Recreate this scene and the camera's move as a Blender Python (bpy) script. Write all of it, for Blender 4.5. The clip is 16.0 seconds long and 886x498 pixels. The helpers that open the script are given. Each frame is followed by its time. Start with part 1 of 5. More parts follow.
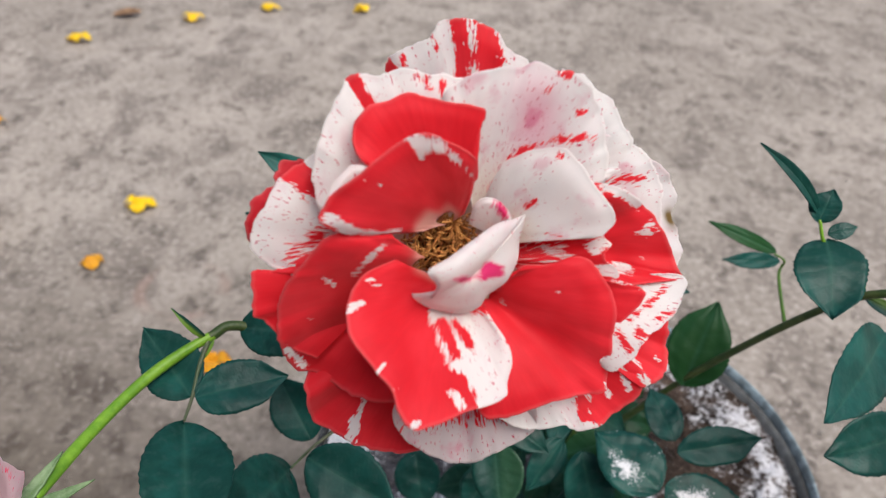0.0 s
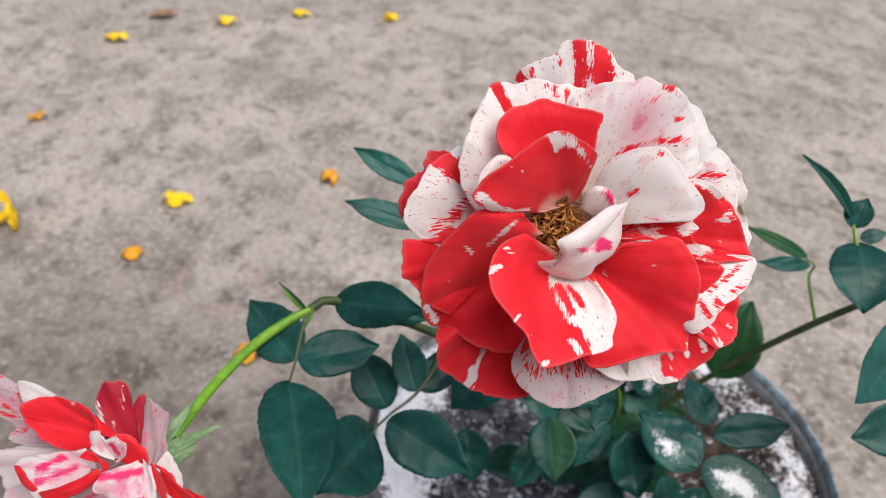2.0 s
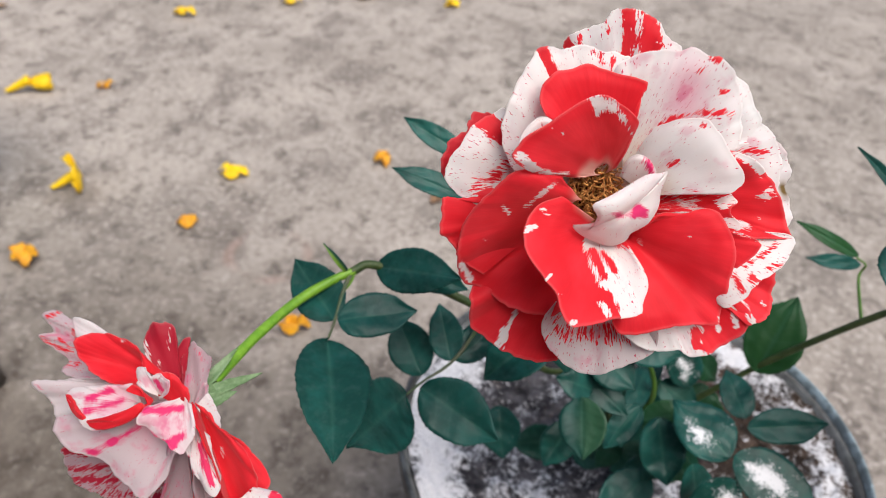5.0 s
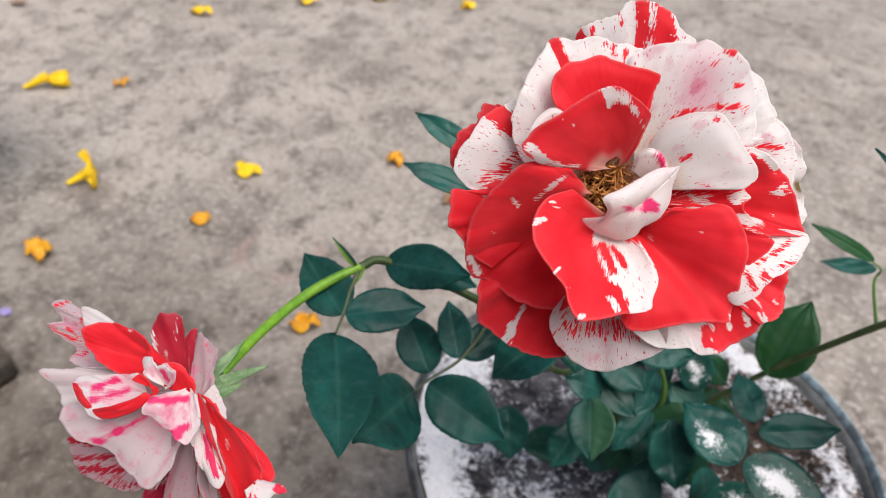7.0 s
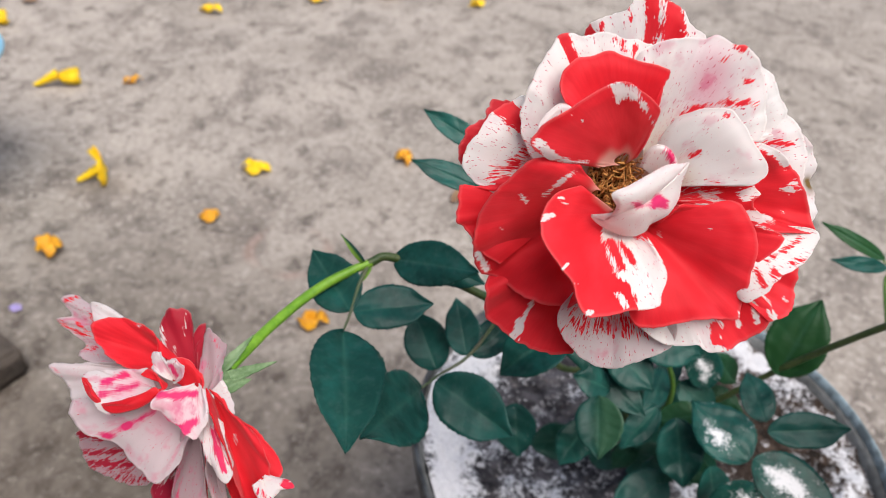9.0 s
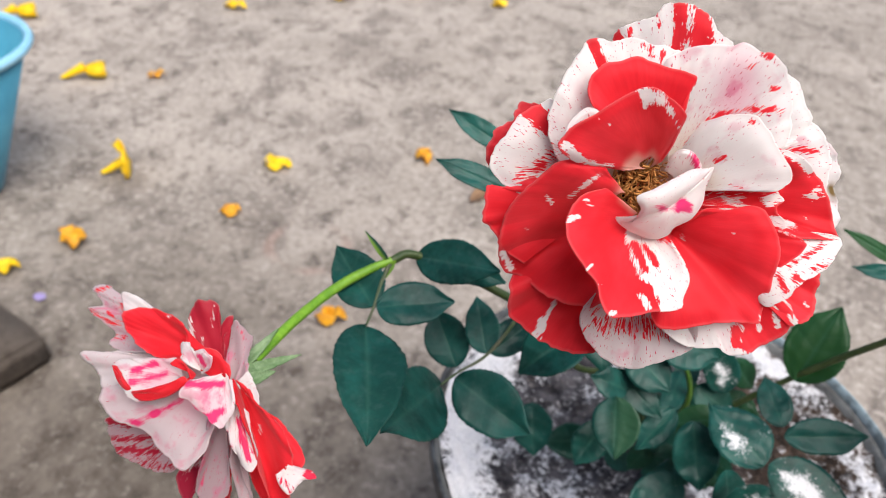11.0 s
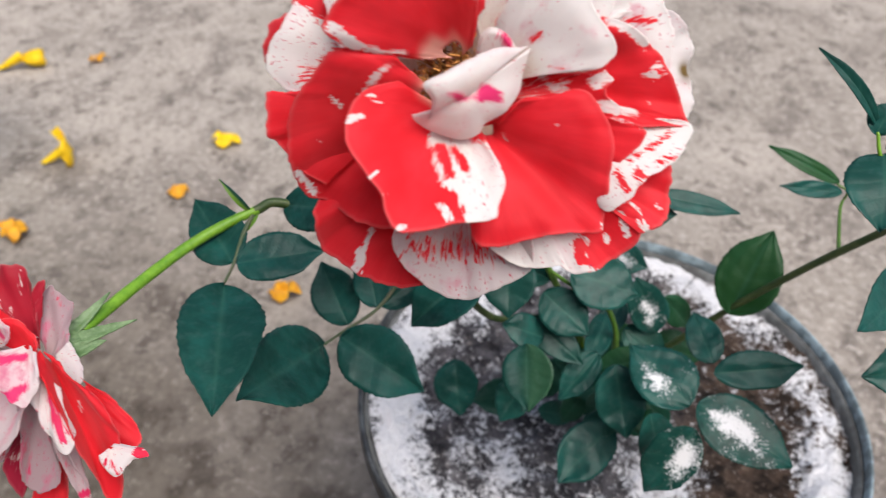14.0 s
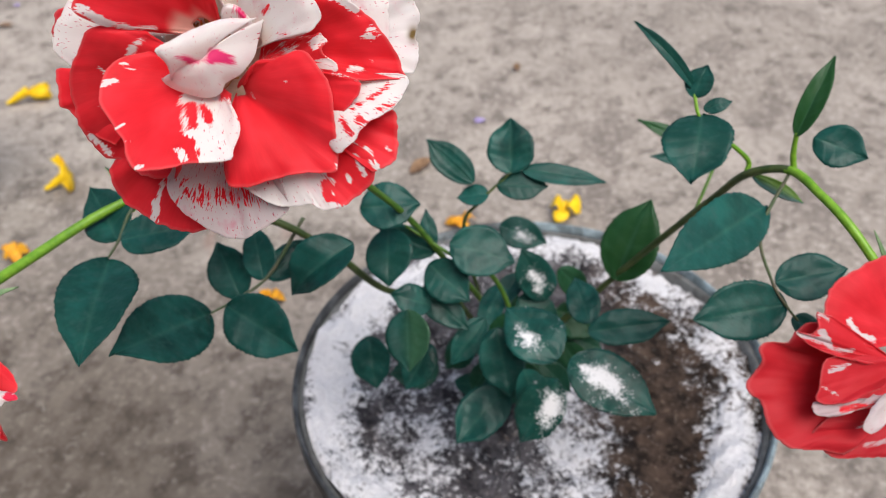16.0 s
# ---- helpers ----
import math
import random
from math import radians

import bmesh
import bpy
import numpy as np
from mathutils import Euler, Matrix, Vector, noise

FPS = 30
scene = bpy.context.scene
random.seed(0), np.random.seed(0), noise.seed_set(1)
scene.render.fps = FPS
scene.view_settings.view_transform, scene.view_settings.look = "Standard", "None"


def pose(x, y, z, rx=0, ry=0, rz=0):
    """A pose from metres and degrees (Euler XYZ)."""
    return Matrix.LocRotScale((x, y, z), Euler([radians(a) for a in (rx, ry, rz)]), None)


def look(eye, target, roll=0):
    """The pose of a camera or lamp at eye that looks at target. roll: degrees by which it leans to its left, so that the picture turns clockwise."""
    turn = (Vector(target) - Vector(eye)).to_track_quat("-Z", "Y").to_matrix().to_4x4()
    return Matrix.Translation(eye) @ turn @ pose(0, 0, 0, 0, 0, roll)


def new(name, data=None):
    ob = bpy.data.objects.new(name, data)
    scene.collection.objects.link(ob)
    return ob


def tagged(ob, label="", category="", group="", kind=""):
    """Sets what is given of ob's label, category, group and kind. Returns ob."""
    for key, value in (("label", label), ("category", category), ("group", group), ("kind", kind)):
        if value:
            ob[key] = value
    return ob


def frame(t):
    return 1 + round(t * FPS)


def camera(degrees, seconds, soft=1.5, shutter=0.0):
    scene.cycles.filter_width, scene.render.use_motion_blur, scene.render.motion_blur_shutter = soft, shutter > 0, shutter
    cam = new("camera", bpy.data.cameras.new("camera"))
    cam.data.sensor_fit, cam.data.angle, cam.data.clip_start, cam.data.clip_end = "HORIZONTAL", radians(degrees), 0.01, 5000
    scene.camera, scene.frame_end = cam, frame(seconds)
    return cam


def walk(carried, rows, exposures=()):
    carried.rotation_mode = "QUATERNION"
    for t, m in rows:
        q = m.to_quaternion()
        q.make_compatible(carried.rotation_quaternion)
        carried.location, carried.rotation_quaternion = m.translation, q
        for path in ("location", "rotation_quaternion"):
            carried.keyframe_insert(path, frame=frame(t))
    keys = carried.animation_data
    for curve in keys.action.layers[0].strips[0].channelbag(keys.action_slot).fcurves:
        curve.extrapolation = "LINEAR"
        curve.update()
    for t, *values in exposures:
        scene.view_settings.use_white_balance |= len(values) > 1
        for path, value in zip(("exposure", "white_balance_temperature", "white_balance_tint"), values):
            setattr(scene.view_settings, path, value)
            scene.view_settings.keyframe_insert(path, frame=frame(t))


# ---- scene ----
cam = camera(60.3, 16.0, soft=0.9, shutter=0.3)
cam.data.dof.use_dof, cam.data.dof.focus_distance, cam.data.dof.aperture_fstop = True, 0.25, 15.0  # focused on the main bloom

PATH = [
    (0, (0.062, 0.064, 0.789), (-0.014, 1.65, -0.426), 2.8),
    (0.5, (0.057, 0.057, 0.794), (-0.009, 1.652, -0.41), 3.4),
    (1, (0.045, 0.04, 0.801), (0.008, 1.644, -0.393), 4.5),
    (1.5, (0.037, 0.03, 0.803), (-0.04, 1.632, -0.392), 4.4),
    (2, (0.032, 0.022, 0.805), (-0.066, 1.62, -0.393), 4.3),
    (2.5, (0.031, 0.017, 0.805), (-0.096, 1.608, -0.399), 4.5),
    (3, (0.031, 0.013, 0.804), (-0.128, 1.587, -0.421), 4.8),
    (5.5, (0.038, 0.012, 0.8), (-0.193, 1.576, -0.425), 5.1),
    (6, (0.038, 0.012, 0.799), (-0.206, 1.576, -0.423), 5.2),
    (6.5, (0.038, 0.012, 0.798), (-0.215, 1.575, -0.425), 5.2),
    (7, (0.039, 0.012, 0.797), (-0.215, 1.575, -0.425), 5.2),
    (7.5, (0.04, 0.012, 0.797), (-0.221, 1.574, -0.424), 5.2),
    (8, (0.041, 0.012, 0.797), (-0.233, 1.571, -0.426), 4.8),
    (8.5, (0.04, 0.012, 0.796), (-0.233, 1.569, -0.43), 4.9),
    (11, (0.037, 0.007, 0.799), (-0.278, 1.551, -0.433), 5.2),
    (11.5, (0.035, 0.006, 0.795), (-0.301, 1.534, -0.45), 5.5),
    (12, (0.036, 0.012, 0.791), (-0.249, 1.524, -0.486), 6.3),
    (12.5, (0.035, 0.013, 0.792), (-0.224, 1.526, -0.49), 6.6),
    (13, (0.036, 0.014, 0.792), (-0.198, 1.532, -0.489), 6.4),
    (13.5, (0.057, 0.025, 0.779), (-0.214, 1.538, -0.5), 3.8),
    (14, (0.087, 0.04, 0.766), (-0.194, 1.547, -0.519), 1.5),
    (14.5, (0.107, 0.045, 0.758), (-0.168, 1.547, -0.532), 0.5),
    (15, (0.125, 0.036, 0.766), (-0.186, 1.552, -0.501), -1.1),
    (15.5, (0.156, 0.026, 0.77), (-0.2, 1.558, -0.467), -2.0),
    (16, (0.176, 0.014, 0.769), (-0.191, 1.535, -0.477), -2.9),
]
EXPOSURES = [(0, 0.25), (1.5, 0.34), (3, 0.4), (8.5, 0.43), (11, 0.58), (13, 0.6), (14, 0.44), (16, 0.37)]
walk(cam, [(t, look(eye, target, roll)) for t, eye, target, roll in PATH], EXPOSURES)

# ---- daylight: bright overcast sky, weak wide sun ----
world = bpy.data.worlds.new("sky")
scene.world = world
world.use_nodes = True
wn, wl = world.node_tree.nodes, world.node_tree.links
sky = wn.new("ShaderNodeTexSky")
sky.sky_type, sky.sun_disc = "NISHITA", False
sky.sun_elevation, sky.sun_rotation = radians(58), radians(138.6)
sky.air_density, sky.dust_density, sky.ozone_density = 1.0, 4.0, 1.0
wl.new(sky.outputs[0], wn["Background"].inputs[0])
wn["Background"].inputs[1].default_value = 0.112
sun_data = bpy.data.lights.new("sun", "SUN")
sun_data.energy, sun_data.angle, sun_data.color = 2.65, radians(50), (1.0, 0.993, 0.98)
sun = new("sun", sun_data)
sun.matrix_world = look((0.75, -0.85, 1.8), (0, 0, 0))


# ---- materials ----
RING_X, RING_Y = -0.383, 0.937


class Nodes:
    """A material's node tree with short calls."""

    def __init__(self, name, rough=0.6, spec=0.4):
        self.mat = bpy.data.materials.new(name)
        self.mat.use_nodes = True
        self.t = self.mat.node_tree
        self.bsdf = self.t.nodes["Principled BSDF"]
        self.bsdf.inputs["Roughness"].default_value = rough
        self.bsdf.inputs["Specular IOR Level"].default_value = spec

    def add(self, kind, **values):
        n = self.t.nodes.new(kind)
        for k, v in values.items():
            n.inputs[k.replace("_", " ")].default_value = v
        return n

    def link(self, a, b):
        self.t.links.new(a, b)

    def coords(self, out="Object", scale=(1, 1, 1), source=None):
        m = self.add("ShaderNodeMapping", Scale=scale)
        self.link(source or self.t.nodes.new("ShaderNodeTexCoord").outputs[out], m.inputs[0])
        return m.outputs[0]

    def noise(self, vec, scale, detail=4.0, rough=0.55, distort=0.0):
        n = self.add("ShaderNodeTexNoise", Scale=scale, Detail=detail, Roughness=rough, Distortion=distort)
        self.link(vec, n.inputs["Vector"])
        return n.outputs["Fac"]

    def ramp(self, fac, lo, hi, a=0.0, b=1.0, smooth=True):
        n = self.add("ShaderNodeMapRange")
        n.interpolation_type = "SMOOTHSTEP" if smooth else "LINEAR"
        for i, v in enumerate((lo, hi, a, b)):
            n.inputs[i + 1].default_value = v
        self.link(fac, n.inputs[0])
        return n.outputs[0]

    def math(self, op, a, b):
        n = self.t.nodes.new("ShaderNodeMath")
        n.operation = op
        for i, v in enumerate((a, b)):
            if isinstance(v, (int, float)):
                n.inputs[i].default_value = v
            else:
                self.link(v, n.inputs[i])
        return n.outputs[0]

    def mix(self, fac, a, b):
        n = self.t.nodes.new("ShaderNodeMix")
        n.data_type = "RGBA"
        if isinstance(fac, (int, float)):
            n.inputs[0].default_value = fac
        else:
            self.link(fac, n.inputs[0])
        for i, v in ((6, a), (7, b)):
            if isinstance(v, tuple):
                n.inputs[i].default_value = (*v, 1)
            else:
                self.link(v, n.inputs[i])
        return n.outputs[2]

    def attr(self, name):
        n = self.t.nodes.new("ShaderNodeAttribute")
        n.attribute_name = name
        return n.outputs["Fac"]

    def random(self):
        return self.t.nodes.new("ShaderNodeObjectInfo").outputs["Random"]

    def bump(self, height, strength=0.3, dist=0.001):
        n = self.add("ShaderNodeBump", Strength=strength, Distance=dist)
        self.link(height, n.inputs["Height"])
        self.link(n.outputs[0], self.bsdf.inputs["Normal"])

    def colour(self, c):
        if isinstance(c, tuple):
            self.bsdf.inputs["Base Color"].default_value = (*c, 1)
        else:
            self.link(c, self.bsdf.inputs["Base Color"])

    def leafy(self, c, share):
        """Lets light through a thin leaf or petal."""
        tr = self.t.nodes.new("ShaderNodeBsdfTranslucent")
        self.link(c, tr.inputs[0])
        mx = self.t.nodes.new("ShaderNodeMixShader")
        mx.inputs[0].default_value = share
        self.link(self.bsdf.outputs[0], mx.inputs[1])
        self.link(tr.outputs[0], mx.inputs[2])
        self.link(mx.outputs[0], self.t.nodes["Material Output"].inputs[0])


def make_petal():
    m = Nodes("rose_petal", 0.55, 0.25)
    uv = m.coords("UV")
    shift = m.t.nodes.new("ShaderNodeVectorMath")
    shift.operation = "ADD"
    m.link(uv, shift.inputs[0])
    rnd = m.math("MULTIPLY", m.random(), 37.0)
    comb = m.t.nodes.new("ShaderNodeCombineXYZ")
    m.link(rnd, comb.inputs[2])
    m.link(comb.outputs[0], shift.inputs[1])
    place = shift.outputs[0]
    streak = m.noise(m.coords(scale=(9.5, 1.5, 1), source=place), 1.0, 3.0, 0.6, 0.35)
    fine = m.noise(m.coords(scale=(23, 3.0, 1), source=place), 1.0, 2.0, 0.5, 0.3)
    both = m.math("ADD", m.math("MULTIPLY", streak, 0.56), m.math("MULTIPLY", fine, 0.44))
    push = m.math("MULTIPLY", m.math("SUBTRACT", both, 0.5), m.math("MULTIPLY", m.attr("fleck"), 9.0))
    crisp = m.math("ADD", m.math("MULTIPLY", m.attr("pinky"), 0.75), 0.11)
    red = m.ramp(m.math("DIVIDE", m.math("ADD", m.attr("red"), push), crisp), -0.6, 0.8)
    broad = m.noise(place, 0.7, 2.0)
    white = m.mix(m.ramp(broad, 0.42, 0.72, 0.0, 0.55), (0.87, 0.845, 0.825), (0.85, 0.775, 0.775))
    # pale: pinkish tint of the whites, plus shade painted onto the lower petals
    white = m.mix(m.attr("pale"), white, (0.54, 0.39, 0.42))
    white = m.mix(m.math("MULTIPLY", m.attr("blush"), m.ramp(m.noise(place, 1.3, 3.0), 0.52, 0.7)), white, (0.72, 0.2, 0.32))
    white = m.mix(m.attr("veil"), white, (0.85, 0.36, 0.48))
    white = m.mix(m.attr("heart"), white, (0.86, 0.72, 0.55))
    reds = m.mix(m.ramp(broad, 0.35, 0.7), (0.82, 0.016, 0.03), (0.92, 0.036, 0.056))
    reds = m.mix(m.ramp(m.noise(m.coords(scale=(14, 1.6, 1), source=place), 1.0, 4.0, 0.65), 0.42, 0.66, 0.1, 0.0), reds, (0.55, 0.008, 0.016))
    reds = m.mix(m.attr("pinky"), reds, (0.8, 0.05, 0.28))
    # dark: deep crimson of some petals, and shade painted into low or hidden ones
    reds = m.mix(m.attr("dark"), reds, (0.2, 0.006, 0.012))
    dots = m.noise(m.coords(scale=(25, 6.5, 1), source=place), 1.0, 1.5, 0.5, 0.35)
    speck = m.ramp(m.math("ADD", dots, m.math("ADD", m.math("MULTIPLY", m.math("MINIMUM", m.attr("fleck"), 0.8), 0.1), m.math("MULTIPLY", m.noise(place, 0.9, 2.0), 0.16))), 0.8, 0.83)
    white = m.mix(speck, white, (0.62, 0.04, 0.11))
    col = m.mix(red, white, reds)
    col = m.mix(m.attr("halo"), col, m.mix(m.attr("halo"), (0.92, 0.4, 0.34), (0.9, 0.76, 0.62)))
    col = m.mix(m.math("MULTIPLY", m.attr("edge"), 0.1), col, (0.86, 0.7, 0.66))
    col = m.mix(m.attr("brown"), col, (0.2, 0.12, 0.03))
    m.colour(col)
    veins = m.noise(m.coords(scale=(16, 1.2, 1), source=place), 1.0, 3.0)
    m.bump(m.math("ADD", veins, m.math("MULTIPLY", fine, 0.4)), 0.13, 0.0004)
    m.bsdf.inputs["Sheen Weight"].default_value = 0.15
    m.leafy(col, 0.42)
    return m.mat


def make_leaf():
    m = Nodes("rose_leaf", 0.42, 0.2)
    uv = m.coords("UV")
    place = m.coords("Object")
    big = m.noise(place, 70.0, 6.0, 0.65)
    shade = m.mix(m.ramp(big, 0.3, 0.7), (0.004, 0.03, 0.023), (0.011, 0.075, 0.06))
    shade = m.mix(m.math("MULTIPLY", m.random(), 0.45), shade, (0.018, 0.115, 0.1))
    shade = m.mix(m.ramp(m.random(), 0.45, 1.0, 0.0, 0.55), shade, (0.004, 0.026, 0.016))
    shade = m.mix(m.ramp(m.noise(place, 34.0, 4.0, 0.6), 0.48, 0.7, 0.0, 0.7), shade, (0.016, 0.11, 0.09))
    shade = m.mix(m.ramp(m.noise(place, 240.0, 3.0), 0.5, 0.72, 0.0, 0.4), shade, (0.035, 0.085, 0.075))
    shade = m.mix(m.attr("young"), shade, (0.17, 0.3, 0.02))
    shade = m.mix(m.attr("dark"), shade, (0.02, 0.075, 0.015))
    shade = m.mix(m.math("MULTIPLY", m.attr("vein"), 0.2), shade, (0.08, 0.2, 0.14))
    dust = m.math("ADD", m.noise(place, 75.0, 7.0, 0.75), m.math("MULTIPLY", m.noise(place, 700.0, 3.0, 0.65), 0.4))
    dusty = m.ramp(m.math("ADD", dust, m.math("MULTIPLY", m.attr("dust"), 0.34)), 0.95, 1.16)
    col = m.mix(dusty, shade, (0.78, 0.77, 0.78))
    m.colour(col)
    m.link(m.ramp(dusty, 0, 1, 0.36, 0.9, False), m.bsdf.inputs["Roughness"])
    m.bump(m.math("ADD", m.math("MULTIPLY", m.attr("vein"), -0.8), m.noise(place, 300.0, 3.0)), 0.4, 0.0006)
    m.leafy(shade, 0.09)
    return m.mat


def make_plain(name, a, b, scale, rough=0.6, spec=0.4, bump=0.3, dist=0.001, fine=6.0, lo=0.35, hi=0.65):
    m = Nodes(name, rough, spec)
    place = m.coords("Object")
    n1, n2 = m.noise(place, scale, 5.0), m.noise(place, scale * fine, 3.0)
    both = m.math("ADD", m.math("MULTIPLY", n1, 0.65), m.math("MULTIPLY", n2, 0.35))
    m.colour(m.mix(m.ramp(both, lo, hi), a, b))
    m.bump(both, bump, dist)
    return m.mat


def make_rim():
    """Pale blue, turning dark grey towards one side in a ragged blend."""
    m = Nodes("pale_blue_rim", 0.5, 0.4)
    place = m.coords("Object")
    axes = m.t.nodes.new("ShaderNodeSeparateXYZ")
    m.link(place, axes.inputs[0])
    chips = m.noise(place, 60.0, 5.0, 0.65)
    paint = m.mix(m.ramp(chips, 0.4, 0.65), (0.1, 0.125, 0.135), (0.26, 0.33, 0.36))
    dark_side = m.mix(m.ramp(chips, 0.4, 0.65), (0.03, 0.031, 0.033), (0.1, 0.105, 0.108))
    mottled = m.ramp(m.math("ADD", axes.outputs[0], m.math("MULTIPLY", m.math("SUBTRACT", chips, 0.5), 0.16)), -0.12, 0.0)
    m.colour(m.mix(mottled, dark_side, paint))
    m.bump(chips, 0.3, 0.002)
    return m.mat


def make_ground():
    m = Nodes("worn_concrete", 0.9, 0.2)
    place = m.coords("Object")
    wide = m.noise(m.coords(scale=(0.8, 1.3, 1), source=place), 1.6, 5.0, 0.62, 0.5)
    mid = m.noise(m.coords(scale=(1, 0.7, 1), source=place), 8.0, 5.0, 0.62, 0.4)
    spot = m.noise(m.coords(scale=(1, 0.85, 1), source=place), 20.0, 8.0, 0.74)
    grit = m.noise(place, 95.0, 6.0, 0.68)
    sand = m.noise(place, 420.0, 3.0, 0.6)
    col = m.mix(m.ramp(wide, 0.3, 0.7), (0.28, 0.242, 0.206), (0.435, 0.38, 0.33))
    col = m.mix(m.ramp(mid, 0.34, 0.54, 0.75, 0.0), col, (0.152, 0.127, 0.11))
    col = m.mix(m.ramp(spot, 0.36, 0.5, 0.95, 0.0), col, (0.12, 0.1, 0.086))
    col = m.mix(m.ramp(grit, 0.52, 0.64, 0.0, 0.85), col, (0.48, 0.422, 0.372))
    col = m.mix(m.ramp(grit, 0.34, 0.48, 0.7, 0.0), col, (0.152, 0.128, 0.112))
    col = m.mix(m.ramp(sand, 0.35, 0.65, 0.25, 0.0), col, (0.2, 0.172, 0.15))
    # a darker brown patch with a ragged edge, left of the pot
    patch_dist = m.t.nodes.new("ShaderNodeVectorMath")
    patch_dist.operation = "DISTANCE"
    patch_dist.inputs[1].default_value = (-0.4, 0.3, 0.0)
    m.link(place, patch_dist.inputs[0])
    reach = m.math("ADD", patch_dist.outputs["Value"], m.math("MULTIPLY", m.math("SUBTRACT", m.noise(place, 5.0, 5.0, 0.65), 0.5), 0.9))
    patch_tone = m.mix(m.ramp(spot, 0.36, 0.62), (0.068, 0.053, 0.041), (0.155, 0.128, 0.102))
    patch_tone = m.mix(m.ramp(grit, 0.54, 0.7, 0.0, 0.5), patch_tone, (0.3, 0.26, 0.22))
    col = m.mix(m.ramp(reach, 0.1, 0.85, 0.95, 0.0), col, patch_tone)
    # a faint reddish ring left by a round vessel
    ring = m.t.nodes.new("ShaderNodeVectorMath")
    ring.operation = "DISTANCE"
    ring.inputs[1].default_value = (RING_X, RING_Y, 0.0)
    m.link(place, ring.inputs[0])
    band = m.math("ABSOLUTE", m.math("SUBTRACT", ring.outputs["Value"], 0.064), 0.0)
    col = m.mix(m.math("MULTIPLY", m.ramp(band, 0.003, 0.014, 0.32, 0.0), m.ramp(m.noise(place, 9.0, 3.0), 0.4, 0.6)), col, (0.34, 0.2, 0.16))
    m.colour(col)
    m.bump(m.math("ADD", m.math("MULTIPLY", mid, 0.9), m.math("ADD", m.math("MULTIPLY", spot, 0.3), m.math("MULTIPLY", grit, 0.16))), 0.35, 0.008)
    return m.mat


def make_soil():
    m = Nodes("soil_with_white_powder", 0.95, 0.1)
    place = m.coords("Object")
    lumps = m.noise(place, 55.0, 6.0, 0.7)
    crumbs = m.noise(place, 260.0, 3.0, 0.6)
    dirt = m.mix(m.ramp(lumps, 0.35, 0.65), (0.016, 0.012, 0.01), (0.085, 0.058, 0.044))
    axes = m.t.nodes.new("ShaderNodeSeparateXYZ")
    m.link(place, axes.inputs[0])
    ashy = m.ramp(m.math("ADD", axes.outputs[0], m.math("MULTIPLY", m.math("SUBTRACT", lumps, 0.5), 0.08)), 0.02, 0.085, 0.85, 0.0)
    dirt = m.mix(ashy, dirt, m.mix(m.ramp(lumps, 0.35, 0.65), (0.018, 0.017, 0.02), (0.12, 0.115, 0.125)))
    dirt = m.mix(m.ramp(crumbs, 0.55, 0.7, 0.0, 0.5), dirt, (0.2, 0.15, 0.12))
    edge = m.math("ADD", m.math("MULTIPLY", m.noise(place, 42.0, 6.0, 0.76), 1.0), m.math("MULTIPLY", m.math("SUBTRACT", crumbs, 0.2), 0.6))
    powder = m.ramp(m.math("ADD", m.attr("powder"), m.math("MULTIPLY", m.math("SUBTRACT", edge, 0.68), 3.0)), -0.2, 0.45)
    col = m.mix(powder, dirt, m.mix(crumbs, (0.5, 0.49, 0.51), (0.8, 0.79, 0.81)))
    m.colour(col)
    m.bump(m.math("ADD", m.math("MULTIPLY", lumps, 1.0), m.math("MULTIPLY", crumbs, 0.5)), 0.8, 0.006)
    return m.mat


M_PETAL, M_LEAF, M_GROUND, M_SOIL = make_petal(), make_leaf(), make_ground(), make_soil()
M_STEM = make_plain("old_cane", (0.03, 0.06, 0.012), (0.075, 0.1, 0.03), 120, 0.5)
M_STEM_YOUNG = make_plain("green_cane", (0.11, 0.26, 0.015), (0.2, 0.38, 0.03), 60, 0.4)
M_SHOOT = make_plain("mid_green_cane", (0.05, 0.13, 0.012), (0.1, 0.2, 0.02), 60, 0.45)
M_STALK = make_plain("leaf_stalk", (0.06, 0.1, 0.04), (0.12, 0.11, 0.07), 90, 0.5)
M_SEPAL = make_plain("sepal", (0.07, 0.14, 0.045), (0.18, 0.27, 0.13), 90, 0.55)
M_STAMEN = make_plain("dry_stamen", (0.3, 0.1, 0.02), (0.62, 0.3, 0.08), 300, 0.7)
M_HEART = make_plain("flower_heart", (0.06, 0.02, 0.008), (0.16, 0.07, 0.02), 500, 0.8)
M_CUP = make_plain("petal_base", (0.66, 0.5, 0.36), (0.8, 0.62, 0.5), 150, 0.6)
M_POT = make_plain("grey_pot", (0.07, 0.068, 0.064), (0.17, 0.174, 0.172), 25, 0.55, 0.4, 0.3, 0.002)
M_RIM = make_rim()
M_YELLOW = make_plain("yellow_blossom", (0.72, 0.42, 0.0), (0.86, 0.58, 0.005), 60, 0.6)
M_ORANGE = make_plain("wilted_blossom", (0.52, 0.2, 0.006), (0.76, 0.38, 0.012), 60, 0.65)
M_VIOLET = make_plain("violet_blossom", (0.28, 0.22, 0.46), (0.4, 0.33, 0.58), 80, 0.6)
M_DRY = make_plain("dry_leaf", (0.13, 0.07, 0.035), (0.3, 0.18, 0.1), 60, 0.7)
M_BUCKET = make_plain("blue_plastic", (0.045, 0.22, 0.32), (0.07, 0.29, 0.4), 9, 0.4, 0.5, 0.1)
M_BUCKET_RIM = make_plain("light_blue_plastic", (0.24, 0.5, 0.66), (0.32, 0.6, 0.76), 9, 0.4, 0.5, 0.1)
